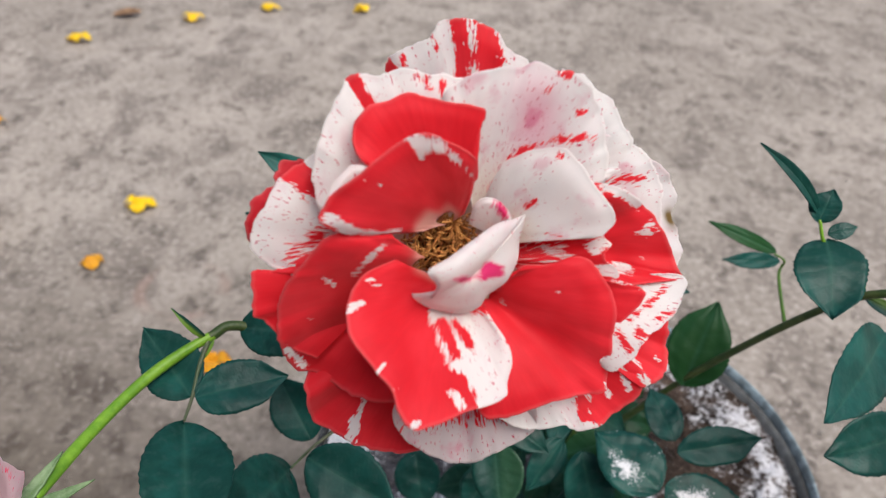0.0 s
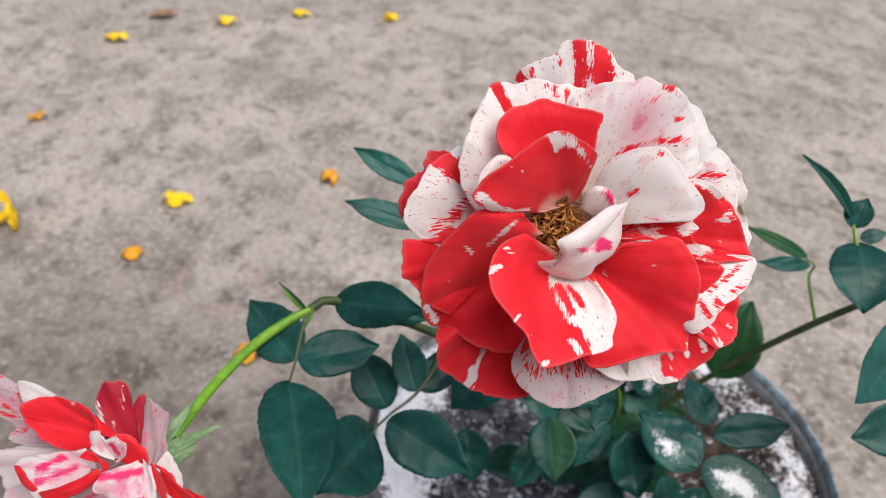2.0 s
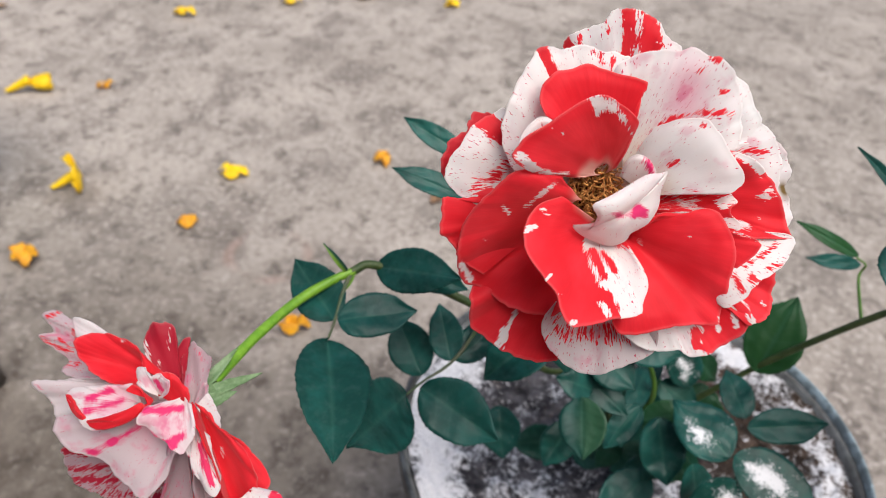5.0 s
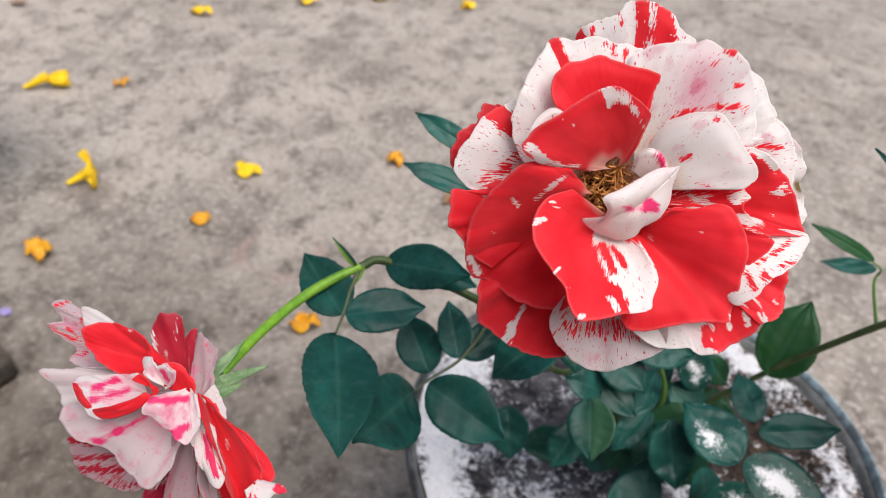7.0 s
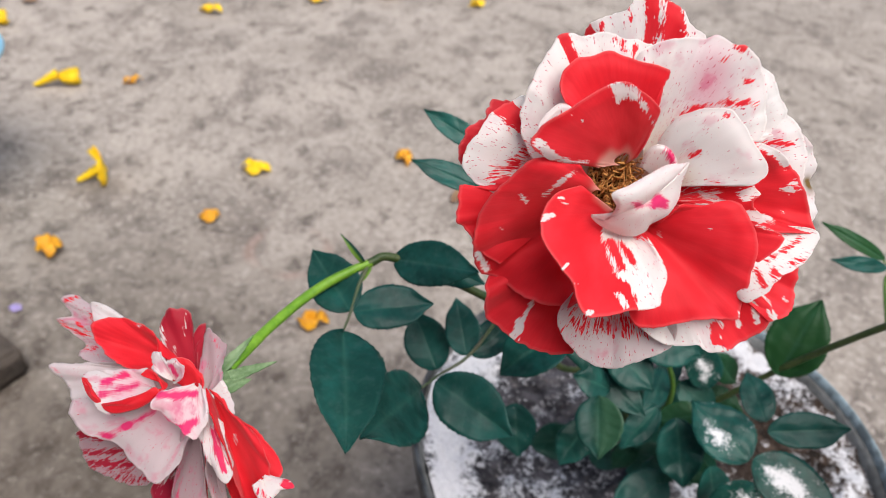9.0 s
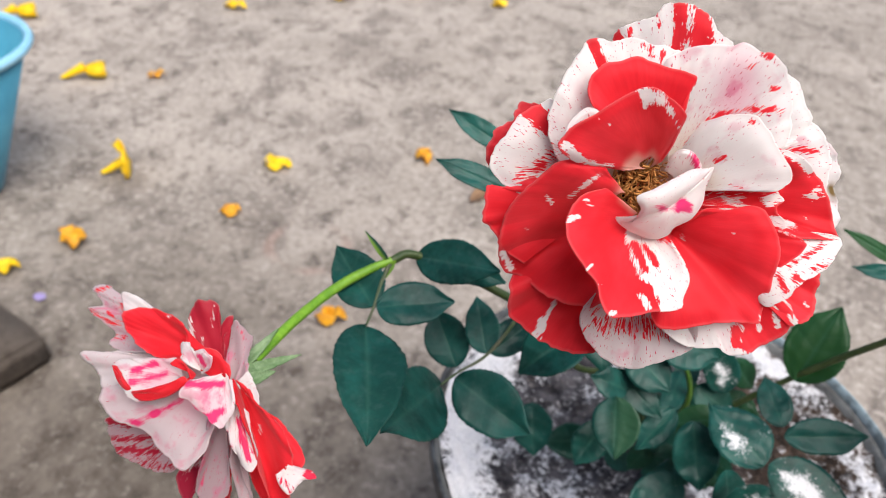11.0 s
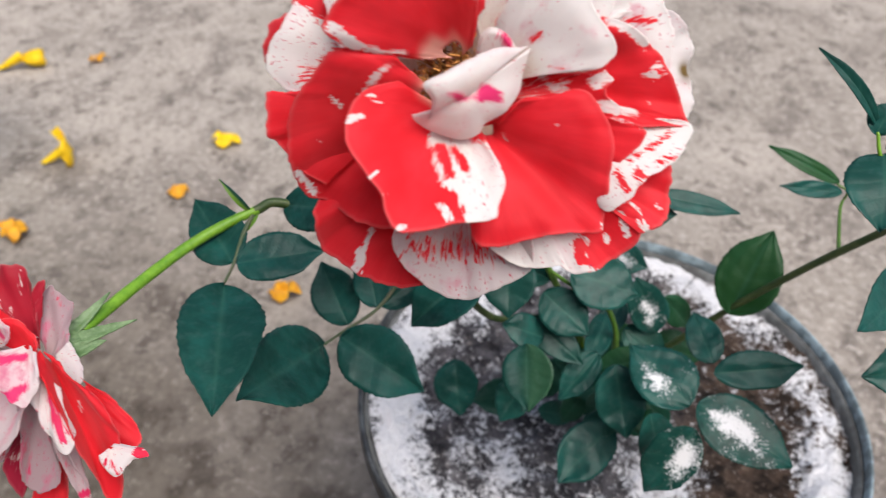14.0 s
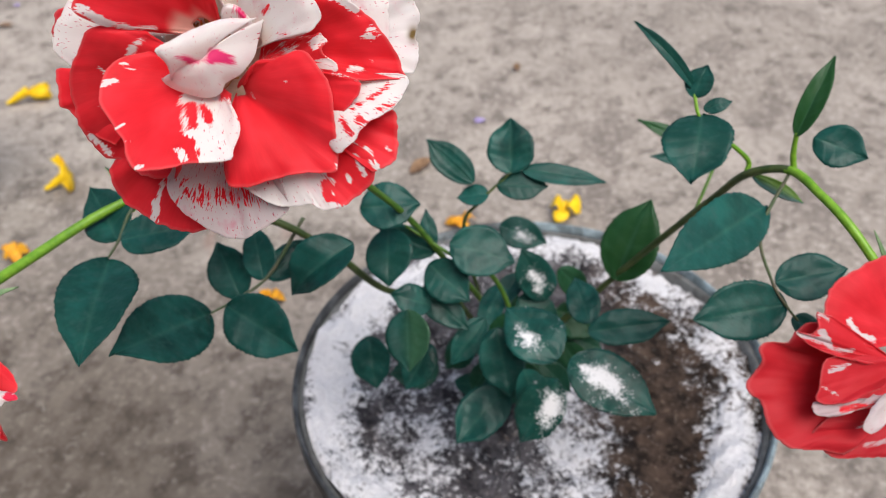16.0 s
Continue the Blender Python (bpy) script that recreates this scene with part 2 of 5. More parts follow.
M_STONE = make_plain("grey_stone", (0.05, 0.039, 0.031), (0.105, 0.085, 0.07), 16, 0.85, 0.2, 0.5, 0.006)


# ---- mesh helpers ----
def part(name, bm, material, parent=None, label="", smooth=True):
    """Links a bmesh as one mesh object, under a thing or a part."""
    me = bpy.data.meshes.new(name)
    bm.to_mesh(me)
    bm.free()
    me.materials.append(material)
    if smooth:
        me.shade_smooth()
    ob = new(name, me)
    if parent:
        ob.parent = parent
    return tagged(ob, label)


def grid_mesh(name, points, material, uv=None, attrs=None, close=False):
    """One mesh from a (rows, columns, 3) array, with optional UVs and point attributes."""
    r, c, _ = points.shape
    i = np.arange(r * c).reshape(r, c)
    nxt = np.roll(i, -1, 1) if close else i[:, 1:]
    cur = i if close else i[:, :-1]
    faces = np.stack([cur[:-1], nxt[:-1], nxt[1:], cur[1:]], -1).reshape(-1, 4)
    me = bpy.data.meshes.new(name)
    me.from_pydata(points.reshape(-1, 3).tolist(), [], faces.tolist())
    me.materials.append(material)
    if uv is not None:
        layer = me.uv_layers.new(name="UVMap")
        layer.data.foreach_set("uv", uv.reshape(-1, 2)[faces.ravel()].ravel().astype(np.float32))
    for key, values in (attrs or {}).items():
        me.attributes.new(key, "FLOAT", "POINT").data.foreach_set("value", np.broadcast_to(values, (r, c)).ravel().astype(np.float32))
    me.shade_smooth()
    return me


def wobble(a, b, seed, octaves=3):
    """Smooth noise of two arrays, in about -1..1."""
    rng = np.random.default_rng(seed)
    total = np.zeros(np.broadcast(a, b).shape)
    for o in range(octaves):
        for _ in range(3):
            kx, ky, ph = rng.normal(0, 1.0 * 2**o), rng.normal(0, 1.0 * 2**o), rng.uniform(0, 6.28)
            total += np.sin(kx * a + ky * b + ph) / (1.9**o) / 3
    return total


def smoothstep(lo, hi, x):
    t = np.clip((x - lo) / (hi - lo), 0, 1)
    return t * t * (3 - 2 * t)


def unit(a):
    return a / np.maximum(np.linalg.norm(a, axis=-1, keepdims=True), 1e-9)


def tube_points(points, r0, r1, seg=10, steps=10, bumps=0.0, seed=0):
    """Rings along a smooth line through the points."""
    p = np.array(points, float)
    q = np.vstack([2 * p[0] - p[1], p, 2 * p[-1] - p[-2]])
    line = []
    for k in range(len(p) - 1):
        t = np.linspace(0, 1, steps, endpoint=k == len(p) - 2)[:, None]
        a, b, c, d = q[k : k + 4]
        line.append(0.5 * (2 * b + (c - a) * t + (2 * a - 5 * b + 4 * c - d) * t**2 + (3 * b - a - 3 * c + d) * t**3))
    line = np.vstack(line)
    tan = unit(np.gradient(line, axis=0))
    side = unit(np.cross(tan, np.array([0.31, 0.2, 0.93])))
    up = np.cross(side, tan)
    ang = np.linspace(0, 2 * np.pi, seg, endpoint=False)
    s = np.linspace(0, 1, len(line))
    rad = r0 + (r1 - r0) * s
    rad = rad * (1 + bumps * wobble(s * 40, s * 0, seed, 2))
    ring = np.cos(ang)[None, :, None] * side[:, None] + np.sin(ang)[None, :, None] * up[:, None]
    return line[:, None] + ring * rad[:, None, None], line


def capped(me):
    """Closes the open ends of a tube mesh."""
    bm = bmesh.new()
    bm.from_mesh(me)
    bmesh.ops.holes_fill(bm, edges=[e for e in bm.edges if e.is_boundary], sides=0)
    bm.to_mesh(me)
    bm.free()
    return me


def lathe(profile, seg=64):
    """A closed ring of revolution from (radius, height) pairs."""
    ang = np.linspace(0, 2 * np.pi, seg, endpoint=False)
    pr = np.array(profile, float)
    return np.stack([pr[:, :1] * np.cos(ang), pr[:, :1] * np.sin(ang), np.repeat(pr[:, 1:], seg, 1)], -1)


# ---- ground ----
def build_ground():
    fine = np.concatenate([[-60, -30, -12, -6, -4], np.linspace(-3, 3, 181), [4, 6, 12, 30, 60]])
    x, y = np.meshgrid(fine, fine + 1.2)
    near = np.exp(-((x**2 + (y - 1.2) ** 2) / 6.0))
    z = near * (0.004 * wobble(x * 4, y * 2.6, 3, 4) - 0.004)
    pts = np.stack([x, y, z], -1)
    ob = new("ground", grid_mesh("ground", pts, M_GROUND))
    return tagged(ob, "worn grey-beige concrete yard with fine sand and dirt", "ground", kind="structure")


ground = build_ground()


def build_grit():
    """Loose grit on the yard."""
    rng = np.random.default_rng(5)
    verts, faces = [], []
    base = np.array([(1, 0, 0), (0, 1, 0), (-1, 0, 0), (0, -1, 0), (0, 0, 0.8), (0, 0, -0.6)])
    tris = [(0, 1, 4), (1, 2, 4), (2, 3, 4), (3, 0, 4), (1, 0, 5), (2, 1, 5), (3, 2, 5), (0, 3, 5)]
    for _ in range(500):
        px, py = rng.uniform(-1.4, 1.0), 0.2 + 2.2 * rng.uniform(0, 1) ** 1.3
        s = rng.uniform(0.0012, 0.0034)
        a = rng.uniform(0, 6.28)
        rot = np.array([[math.cos(a), -math.sin(a), 0], [math.sin(a), math.cos(a), 0], [0, 0, 1]])
        v = (base * rng.uniform(0.6, 1.3, (6, 3)) * s) @ rot.T + (px, py, -0.0005)
        faces += [tuple(len(verts) + i for i in f) for f in tris]
        verts += v.tolist()
    me = bpy.data.meshes.new("grit")
    me.from_pydata(verts, [], faces)
    me.materials.append(M_GRIT)
    tagged(new("grit", me), "fine pale grit scattered over the concrete", "grit", kind="stuff")


# Unseen wall behind the camera, added to block sky light and close the yard.
def build_unseen_wall():
    bm = bmesh.new()
    bmesh.ops.create_cube(bm, size=1.0, matrix=Matrix.LocRotScale((0, -2.3, 1.5), None, (24, 0.2, 3.0)))
    part("unseen_wall_south", bm, M_WALL, smooth=False)["kind"] = "structure"


M_WALL = make_plain("unseen_wall_plaster", (0.3, 0.27, 0.24), (0.4, 0.36, 0.32), 3, 0.9)
build_unseen_wall()
M_GRIT = make_plain("grit", (0.2, 0.175, 0.155), (0.38, 0.34, 0.3), 9, 0.9)
build_grit()

# ---- pot and soil ----
POT_X, POT_Y, POT_TOP, POT_R = 0.141, 0.424, 0.33, 0.184


def build_pot():
    root = tagged(new("flower_pot"), "large round grey plant pot with a pale blue rim", "pot")
    root.location = (POT_X, POT_Y, 0)
    wall = [(0.0, 0.012), (0.118, 0.012), (0.121, 0.0), (0.128, 0.0), (0.134, 0.012), (0.174, 0.29), (0.179, 0.315), (0.1785, 0.322), (0.175, 0.32), (0.171, 0.28), (0.124, 0.03), (0.0, 0.026)]
    ob = new("body", capped(grid_mesh("body", lathe(wall, 96), M_POT, close=True)))
    ob.parent = root
    rim = [(0.1775, 0.306), (0.181, 0.308), (0.183, 0.314), (0.1832, 0.326), (0.182, 0.3295), (0.18, 0.329), (0.1788, 0.322), (0.1775, 0.306)]
    ring = new("rim", grid_mesh("rim", lathe(rim, 96), M_RIM, close=True))
    ring.parent = root
    tagged(ring, "chipped pale blue rim, dark grey along one side")


build_pot()


def soil_height(x, y):
    """Height of the soil over its mean level, from the pot's centre."""
    r = np.hypot(x, y)
    return 0.009 * np.exp(-((r / 0.07) ** 2)) + 0.004 * wobble(x * 60, y * 60, 21, 3) + 0.013 * smoothstep(0.12, 0.172, r) * (0.55 + 0.45 * smoothstep(0.12, -0.12, x + 0.3 * y))


def build_soil():
    n, m = 60, 160
    r = np.linspace(0, 1, n)[:, None] ** 0.8 * 0.175
    a = np.linspace(0, 2 * np.pi, m, endpoint=False)[None]
    x, y = r * np.cos(a), r * np.sin(a)
    z = soil_height(x, y)
    lump = 0.0022 * wobble(x * 300, y * 300, 8, 3)
    rr = r / 0.17 + 0 * a
    # white powder: a broad ring by the rim, a drift over the near side, little on the dark side
    ring = 0.95 * np.exp(-(((rr - 0.96 + 0.03 * smoothstep(0.05, -0.1, x) + 0.07 * wobble(x * 40, y * 40, 4, 2)) / 0.1) ** 2)) * (0.9 + 0.45 * wobble(x * 25, y * 25, 14, 2))
    drift = 0.42 * np.exp(-(((x + 0.072) / 0.034) ** 2 + ((y + 0.085) / 0.03) ** 2) ** 1.5) + 0.22 * np.exp(-(((x + 0.065) / 0.05) ** 2 + ((y + 0.035) / 0.03) ** 2))
    heap = 0.6 * np.exp(-(((x - 0.042) / 0.03) ** 2 + ((y + 0.08) / 0.055) ** 2))
    dark_side = 0.45 * np.exp(-(((x - 0.1) / 0.03) ** 2 + ((y + 0.04) / 0.08) ** 2))
    powder = -0.27 + ring + drift + heap - dark_side
    z = z + lump + 0.003 * smoothstep(0.0, 0.5, powder)
    pts = np.stack([x, y, z], -1)
    ob = new("soil", grid_mesh("soil", pts, M_SOIL, attrs={"powder": powder}, close=True))
    ob.location = (POT_X, POT_Y, 0.307)
    tagged(ob, "dark crumbly potting soil dusted with white powder", "soil", kind="stuff")


build_soil()

# ---- the rose bush ----
BUSH = Vector((POT_X, POT_Y, 0.30))
bush = tagged(new("rose_bush"), "rose bush with red and white striped blooms in a pot", "rose bush")
bush.location = BUSH
count = iter(range(1, 10000))


def local(points):
    return np.array(points, float) - np.array(BUSH)


def stem(name, points, r0, r1, material, bright=None):
    seed = next(count)
    rings, line = tube_points(local(points), r0, r1, 10, 12, 0.06, seed)
    ob = new(name, capped(grid_mesh(name, rings, material, close=True)))
    ob.parent = bush
    if bright:
        k0, k1 = bright
        n = len(points) - 1
        ob.data.materials.append(M_STEM_YOUNG)
        cut = k0 / n * (len(rings) - 1) * 10
        for poly in ob.data.polygons:
            if poly.index >= cut and len(poly.vertices) == 4:
                poly.material_index = 1
    return ob


def leaf(base, tip, width, fold=0.1, droop=0.05, dust=0.0, young=0.0, dark=0.0, up=(-0.05, -0.62, 0.78)):
    seed = next(count)
    rng = np.random.default_rng(seed)
    b, t = local(base), local(tip)
    span = np.linalg.norm(t - b)
    way = (t - b) / span
    face = np.array(up) + rng.normal(0, 0.12, 3)
    face = unit(face - way * (face @ way))
    side = np.cross(way, face)
    v = (1 - np.cos(np.pi * np.linspace(0, 1, 65)))[:, None] / 2
    u = np.linspace(-1, 1, 17)[None]
    prof = np.sin(np.pi * v**0.82) ** 0.64 * (1 - 0.4 * smoothstep(0.72, 1.0, v))
    teeth = 1 + 0.07 * np.abs(((v * 17) % 1) - 0.15) * (np.abs(u) > 0.95)
    half = width / 2 * prof * teeth / 0.97 * (1 + 0.1 * wobble(v * 3.5 + 0 * u, np.sign(u) * 4.0 + 0 * v, seed + 31, 2))
    lift = fold * np.abs(u) * half - droop * span * (4 * v * (1 - v)) * -1.0 * 0.6
    lift = lift + 0.055 * width * wobble(u * 2.2 + 0 * v, v * 4.5 + 0 * u, seed, 2) + 0.005 * width * np.sin(v * 40 - np.abs(u) * 5) * np.abs(u)
    pts = b + way * (v * span)[..., None] + side * (u * half)[..., None] + face * lift[..., None]
    rib = np.exp(-((u / 0.07) ** 2)) * (1 - 0.5 * v)
    ribs = 0.55 * np.clip(np.sin(v * 34 - np.abs(u) * 5) - 0.75, 0, 1) * 4 * (np.abs(u) < 0.9)
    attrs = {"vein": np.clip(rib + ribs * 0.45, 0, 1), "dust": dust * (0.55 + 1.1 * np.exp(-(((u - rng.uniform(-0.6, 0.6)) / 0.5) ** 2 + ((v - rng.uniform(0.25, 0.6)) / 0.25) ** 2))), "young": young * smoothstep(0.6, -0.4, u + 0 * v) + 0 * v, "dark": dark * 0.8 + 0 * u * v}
    me = grid_mesh("leaf", pts, M_LEAF, np.stack([u + 0 * v, v + 0 * u], -1), attrs)
    ob = new("leaf", me)
    ob.parent = bush
    mod = ob.modifiers.new("thickness", "SOLIDIFY")
    mod.thickness = 0.00035
    if dust > 0.4:
        tagged(ob, "leaf dusted with white powder")
    return ob


def flower(origin, right, upward, toward, heart, label):
    """The calyx of a bloom, on its own axes (millimetres: right, up, toward the face); petals hang under it."""
    prof = np.array([(0.0, -9), (2.2, -9), (3.6, -6), (4.6, -2), (4.2, 2), (5.5, 5), (0.0, 6)]) * 0.001
    pts = lathe(prof, 20)
    ob = new("rose_flower", grid_mesh("rose_flower", pts + np.array(heart) * 0.001, M_SEPAL, close=True))
    ob.parent = bush
    turn = Matrix((right, upward, toward)).transposed().to_4x4()
    ob.matrix_basis = Matrix.Translation(Vector(origin) - BUSH) @ turn
    return tagged(ob, label)


def line_through(points, steps):
    """A smooth line through a few points."""
    p = np.array(points, float)
    q = np.vstack([2 * p[0] - p[1], p, 2 * p[-1] - p[-2]])
    k = np.concatenate([[0], np.cumsum(np.linalg.norm(np.diff(p, axis=0), axis=1) ** 0.8)])
    t = np.linspace(0, k[-1], steps)
    i = np.clip(np.searchsorted(k, t, "right") - 1, 0, len(p) - 2)
    f = ((t - k[i]) / (k[i + 1] - k[i]))[:, None]
    a, b, c, d = q[i], q[i + 1], q[i + 2], q[i + 3]
    return 0.5 * (2 * b + (c - a) * f + (2 * a - 5 * b + 4 * c - d) * f**2 + (3 * b - a - 3 * c + d) * f**3)


def fan_petal(owner, base, lip, red, fleck, marks=(), belly=0.0, rise=0.62, ruffle=1.0, curl=1.0, rag=0.0, dark=0.0, pink=0.0, blush=0.12, pale=0.0, heart=0.15, brown=None, glow=None, veil=0.0, halo=0.0, root=0.06, jag=0.8, whole=False):
    """One petal fanned out from its root to its lip, in the bloom's millimetres; marks are streaks (ends, half width, strength) of red or white."""
    seed = next(count)
    n, m = 49, 73
    edge = line_through(lip, m)[None]
    w, s = np.linspace(0, 1, m)[None], (np.linspace(0.0 if whole else root, 1, n) ** 0.85)[:, None]
    foot = np.array(base, float)
    reach = np.linalg.norm(edge - foot, axis=-1)
    size = reach.max()
    round_trip = np.linalg.norm(np.diff(edge[0], axis=0), axis=1).sum()
    k = w * round_trip
    fray = ruffle * (0.3 * wobble(k * 0.3, 0 * k, seed, 2) + 0.34 * wobble(k * 0.7, 0 * k, seed + 8, 2) + 0.2 * wobble(k * 1.3, 0 * k, seed + 1, 2)) + rag * 0.45 * wobble(k * 1.1, 0 * k, seed + 2, 3)
    out = s * (1 + s**4 * fray / np.maximum(reach, 6.0))
    kernel = np.exp(-np.linspace(-2, 2, 19) ** 2)
    wide = np.pad(edge[0], ((9, 9), (0, 0)), mode="wrap" if whole else "reflect", **({} if whole else {"reflect_type": "odd"}))
    calm = np.stack([np.convolve(wide[:, i], kernel / kernel.sum(), "valid") for i in range(3)], -1)[None]
    rim = calm + (edge - calm) * (s**3)[..., None]
    flat = (rim - foot) * out[..., None]
    flat[..., 2] = (rim - foot)[..., 2] * s**rise
    pts = foot + flat
    ease = np.sin(np.pi * w) ** 0.5 if not whole else 1.0
    lift = belly * np.sin(np.pi * s**0.8) * ease + 0.028 * size * ruffle * wobble(w * 6 + 0 * s, s * 3.5 + 0 * w, seed + 3, 2) * np.sin(np.pi * s * 0.75)
    lift = lift + ruffle * s**4 * (0.9 * wobble(k * 0.25, 0 * k, seed + 4, 2) + 0.25 * wobble(k * 0.8, 0 * k, seed + 5, 2)) - curl * smoothstep(0.78, 1.0, s) ** 2
    pts = pts + np.array([0.0, 0.0, 1.0]) * lift[..., None]
    x, y = pts[..., 0], pts[..., 1]
    amount = red + 0.06 * wobble(x * 0.2, y * 0.2, seed + 6, 2)
    for x0, y0, x1, y1, r, amp in marks:
        vx, vy = x1 - x0, y1 - y0
        t = np.clip(((x - x0) * vx + (y - y0) * vy) / max(vx * vx + vy * vy, 1e-6), 0, 1)
        d = np.hypot(x - x0 - t * vx, y - y0 - t * vy) + 0.28 * min(r, 2.5) * wobble(x * 0.9, y * 0.9, seed + 7, 3)
        soft = max(1.1, 0.6 * min(r, 4.0)) * (1 + 1.2 * pink)
        amount = np.clip(amount + amp * smoothstep(r + soft, r - soft, d), -1.1, 1.05)
    uv = np.stack([w * 0.075 * round_trip + 0 * s, s * reach.mean() * 0.1 + 0 * w], -1)
    spot = lambda at, wide: 0.0 if at is None else np.exp(-(((x - at[0]) / wide) ** 2 + ((y - at[1]) / (1.6 * wide)) ** 2))
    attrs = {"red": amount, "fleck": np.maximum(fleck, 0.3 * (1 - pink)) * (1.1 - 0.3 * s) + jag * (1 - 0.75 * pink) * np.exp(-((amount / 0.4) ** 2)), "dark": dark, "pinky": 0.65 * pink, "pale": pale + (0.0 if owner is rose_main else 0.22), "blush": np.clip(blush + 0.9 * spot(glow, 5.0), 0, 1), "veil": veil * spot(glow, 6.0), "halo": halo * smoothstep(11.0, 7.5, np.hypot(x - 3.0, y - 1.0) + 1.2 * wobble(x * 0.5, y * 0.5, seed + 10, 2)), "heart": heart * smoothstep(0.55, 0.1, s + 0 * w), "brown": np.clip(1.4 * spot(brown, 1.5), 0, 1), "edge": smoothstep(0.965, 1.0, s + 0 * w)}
    ob = new("petal", grid_mesh("petal", pts * 0.001, M_PETAL, uv, attrs))
    ob.parent = owner
    ob.modifiers.new("thickness", "SOLIDIFY").thickness = 0.0004
    return ob


def petal_base(owner, centre, radius):
    """The pale cup in which the petals meet."""
    prof = [(0.0, -7), (radius * 0.6, -6.5), (radius, 0), (radius * 0.95, 0.6), (radius * 0.6, -5), (0.0, -6)]
    ob = new("petal_base", grid_mesh("petal_base", (lathe(prof, 40) + np.array(centre, float)) * 0.001, M_CUP, close=True))
    ob.parent = owner
    tagged(ob, "pale cream base of the petals")


def stamens(owner, centre, number, radius):
    rng = np.random.default_rng(11)
    c = np.array(centre, float)
    prof = [(0.0, -3), (radius * 0.95, -3), (radius * 0.85, -1.6), (radius * 0.5, 0.2), (0.0, 0.8)]
    disc = new("flower_heart", grid_mesh("flower_heart", (lathe(prof, 24) + c) * 0.001, M_HEART, close=True))
    disc.parent = owner
    tagged(disc, "brown fuzzy centre")
    verts, faces = [], []
    for _ in range(number):
        a, r = rng.uniform(0, 6.28), radius * math.sqrt(rng.uniform(0.05, 1))
        p0 = c + (r * math.cos(a), r * math.sin(a), 0)
        lean = rng.normal(0, 2.4, 3)
        top = p0 + np.array([math.cos(a), math.sin(a), 0]) * rng.uniform(-2.5, 3.0) + (lean[0], lean[1], rng.uniform(5, 10))
        mid = (p0 + top) / 2 + rng.normal(0, 1.7, 3)
        rings, _ = tube_points([p0, mid, top, top + rng.normal(0, 1.6, 3)], 0.2, 0.15, 5, 5)
        rings[-3:] = rings[-3:].mean(1, keepdims=True) + (rings[-3:] - rings[-3:].mean(1, keepdims=True)) * 2.2
        k, n = len(verts), rings.shape[0]
        verts += (rings * 0.001).reshape(-1, 3).tolist()
        for i in range(n - 1):
            for j in range(5):
                faces.append((k + i * 5 + j, k + i * 5 + (j + 1) % 5, k + (i + 1) * 5 + (j + 1) % 5, k + (i + 1) * 5 + j))
    me = bpy.data.meshes.new("stamen_tuft")
    me.from_pydata(verts, [], faces)
    me.materials.append(M_STAMEN)
    me.shade_smooth()
    ob = new("stamen_tuft", me)
    ob.parent = owner
    tagged(ob, "tuft of curled dry brown stamens", kind="stuff")


def sepal(owner, base, tip, width, bend):
    """A narrow green sepal, in the bloom's millimetres."""
    seed = next(count)
    b, t = np.array(base, float), np.array(tip, float)
    v = np.linspace(0, 1, 20)[:, None]
    u = np.linspace(-1, 1, 7)[None]
    way = unit(t - b)
    side = unit(np.cross(way, np.array([0.15, 0.3, 1.0])))
    face = np.cross(side, way)
    half = width / 2 * np.sin(np.pi * (0.12 + 0.88 * v) ** 0.6) ** 0.9 * (1 + 0.06 * np.sin(v * 30) * np.abs(u))
    lift = bend * np.sin(np.pi * v) + 0.35 * np.abs(u) * half
    pts = b + (t - b) * v[..., None] + side * (u * half)[..., None] + face * lift[..., None]
    ob = new("sepal", grid_mesh("sepal", pts * 0.001, M_SEPAL))
    ob.parent = owner
    mod = ob.modifiers.new("thickness", "SOLIDIFY")
    mod.thickness = 0.0005


rose_main = flower((0.0525, 0.2162, 0.6713), (0.9865, 0.1478, 0.0706), (-0.1456, 0.5939, 0.7913), (0.0750, -0.7909, 0.6074), (-4, -8, -38), 'large open red and white striped rose')
fan_petal(rose_main, (28.4, 3.9, -18.0), [(58.3, 21.3, -10.0), (63.4, 18.5, -10.0), (66.5, 15.1, -11.0), (67.3, 10.1, -11.0), (66.2, 5.1, -11.0), (67.2, 1.1, -10.0), (67.1, -3.9, -10.0), (65.5, -8.3, -10.0), (61.3, -8.1, -10.0)], -0.85, 0.3, [], brown=(65.4, 4.7), pale=0.15, ruffle=1.6)
fan_petal(rose_main, (10.9, 25.7, -8.0), [(-9.2, 45.1, 1.0), (-8.8, 47.2, 3.0), (-6.8, 49.2, 5.0), (-1.3, 51.1, 6.0), (2.6, 52.9, 7.0), (5.2, 55.5, 8.0), (8.9, 56.8, 8.0), (13.5, 55.1, 8.0), (18.4, 53.2, 7.0), (21.0, 48.8, 6.0), (26.2, 45.6, 4.0), (26.9, 42.7, 3.0)], -0.75, 0.45, [(9.4, 56.6, 9.9, 43.8, 1.8, 1.7), (16.9, 53.4, 16.9, 43.8, 2.2, 1.7), (-8.7, 48.2, -7.5, 46.1, 1.3, 1.5), (-4.7, 48.1, -4.7, 46.4, 0.9, 1.4), (2.9, 52.3, 3.6, 49.5, 0.5, 1.2), (12.9, 54.9, 13.7, 45.3, 1.5, 0.6), (19.6, 47.5, 20.0, 46.0, 0.5, 1.2)], ruffle=1.2)
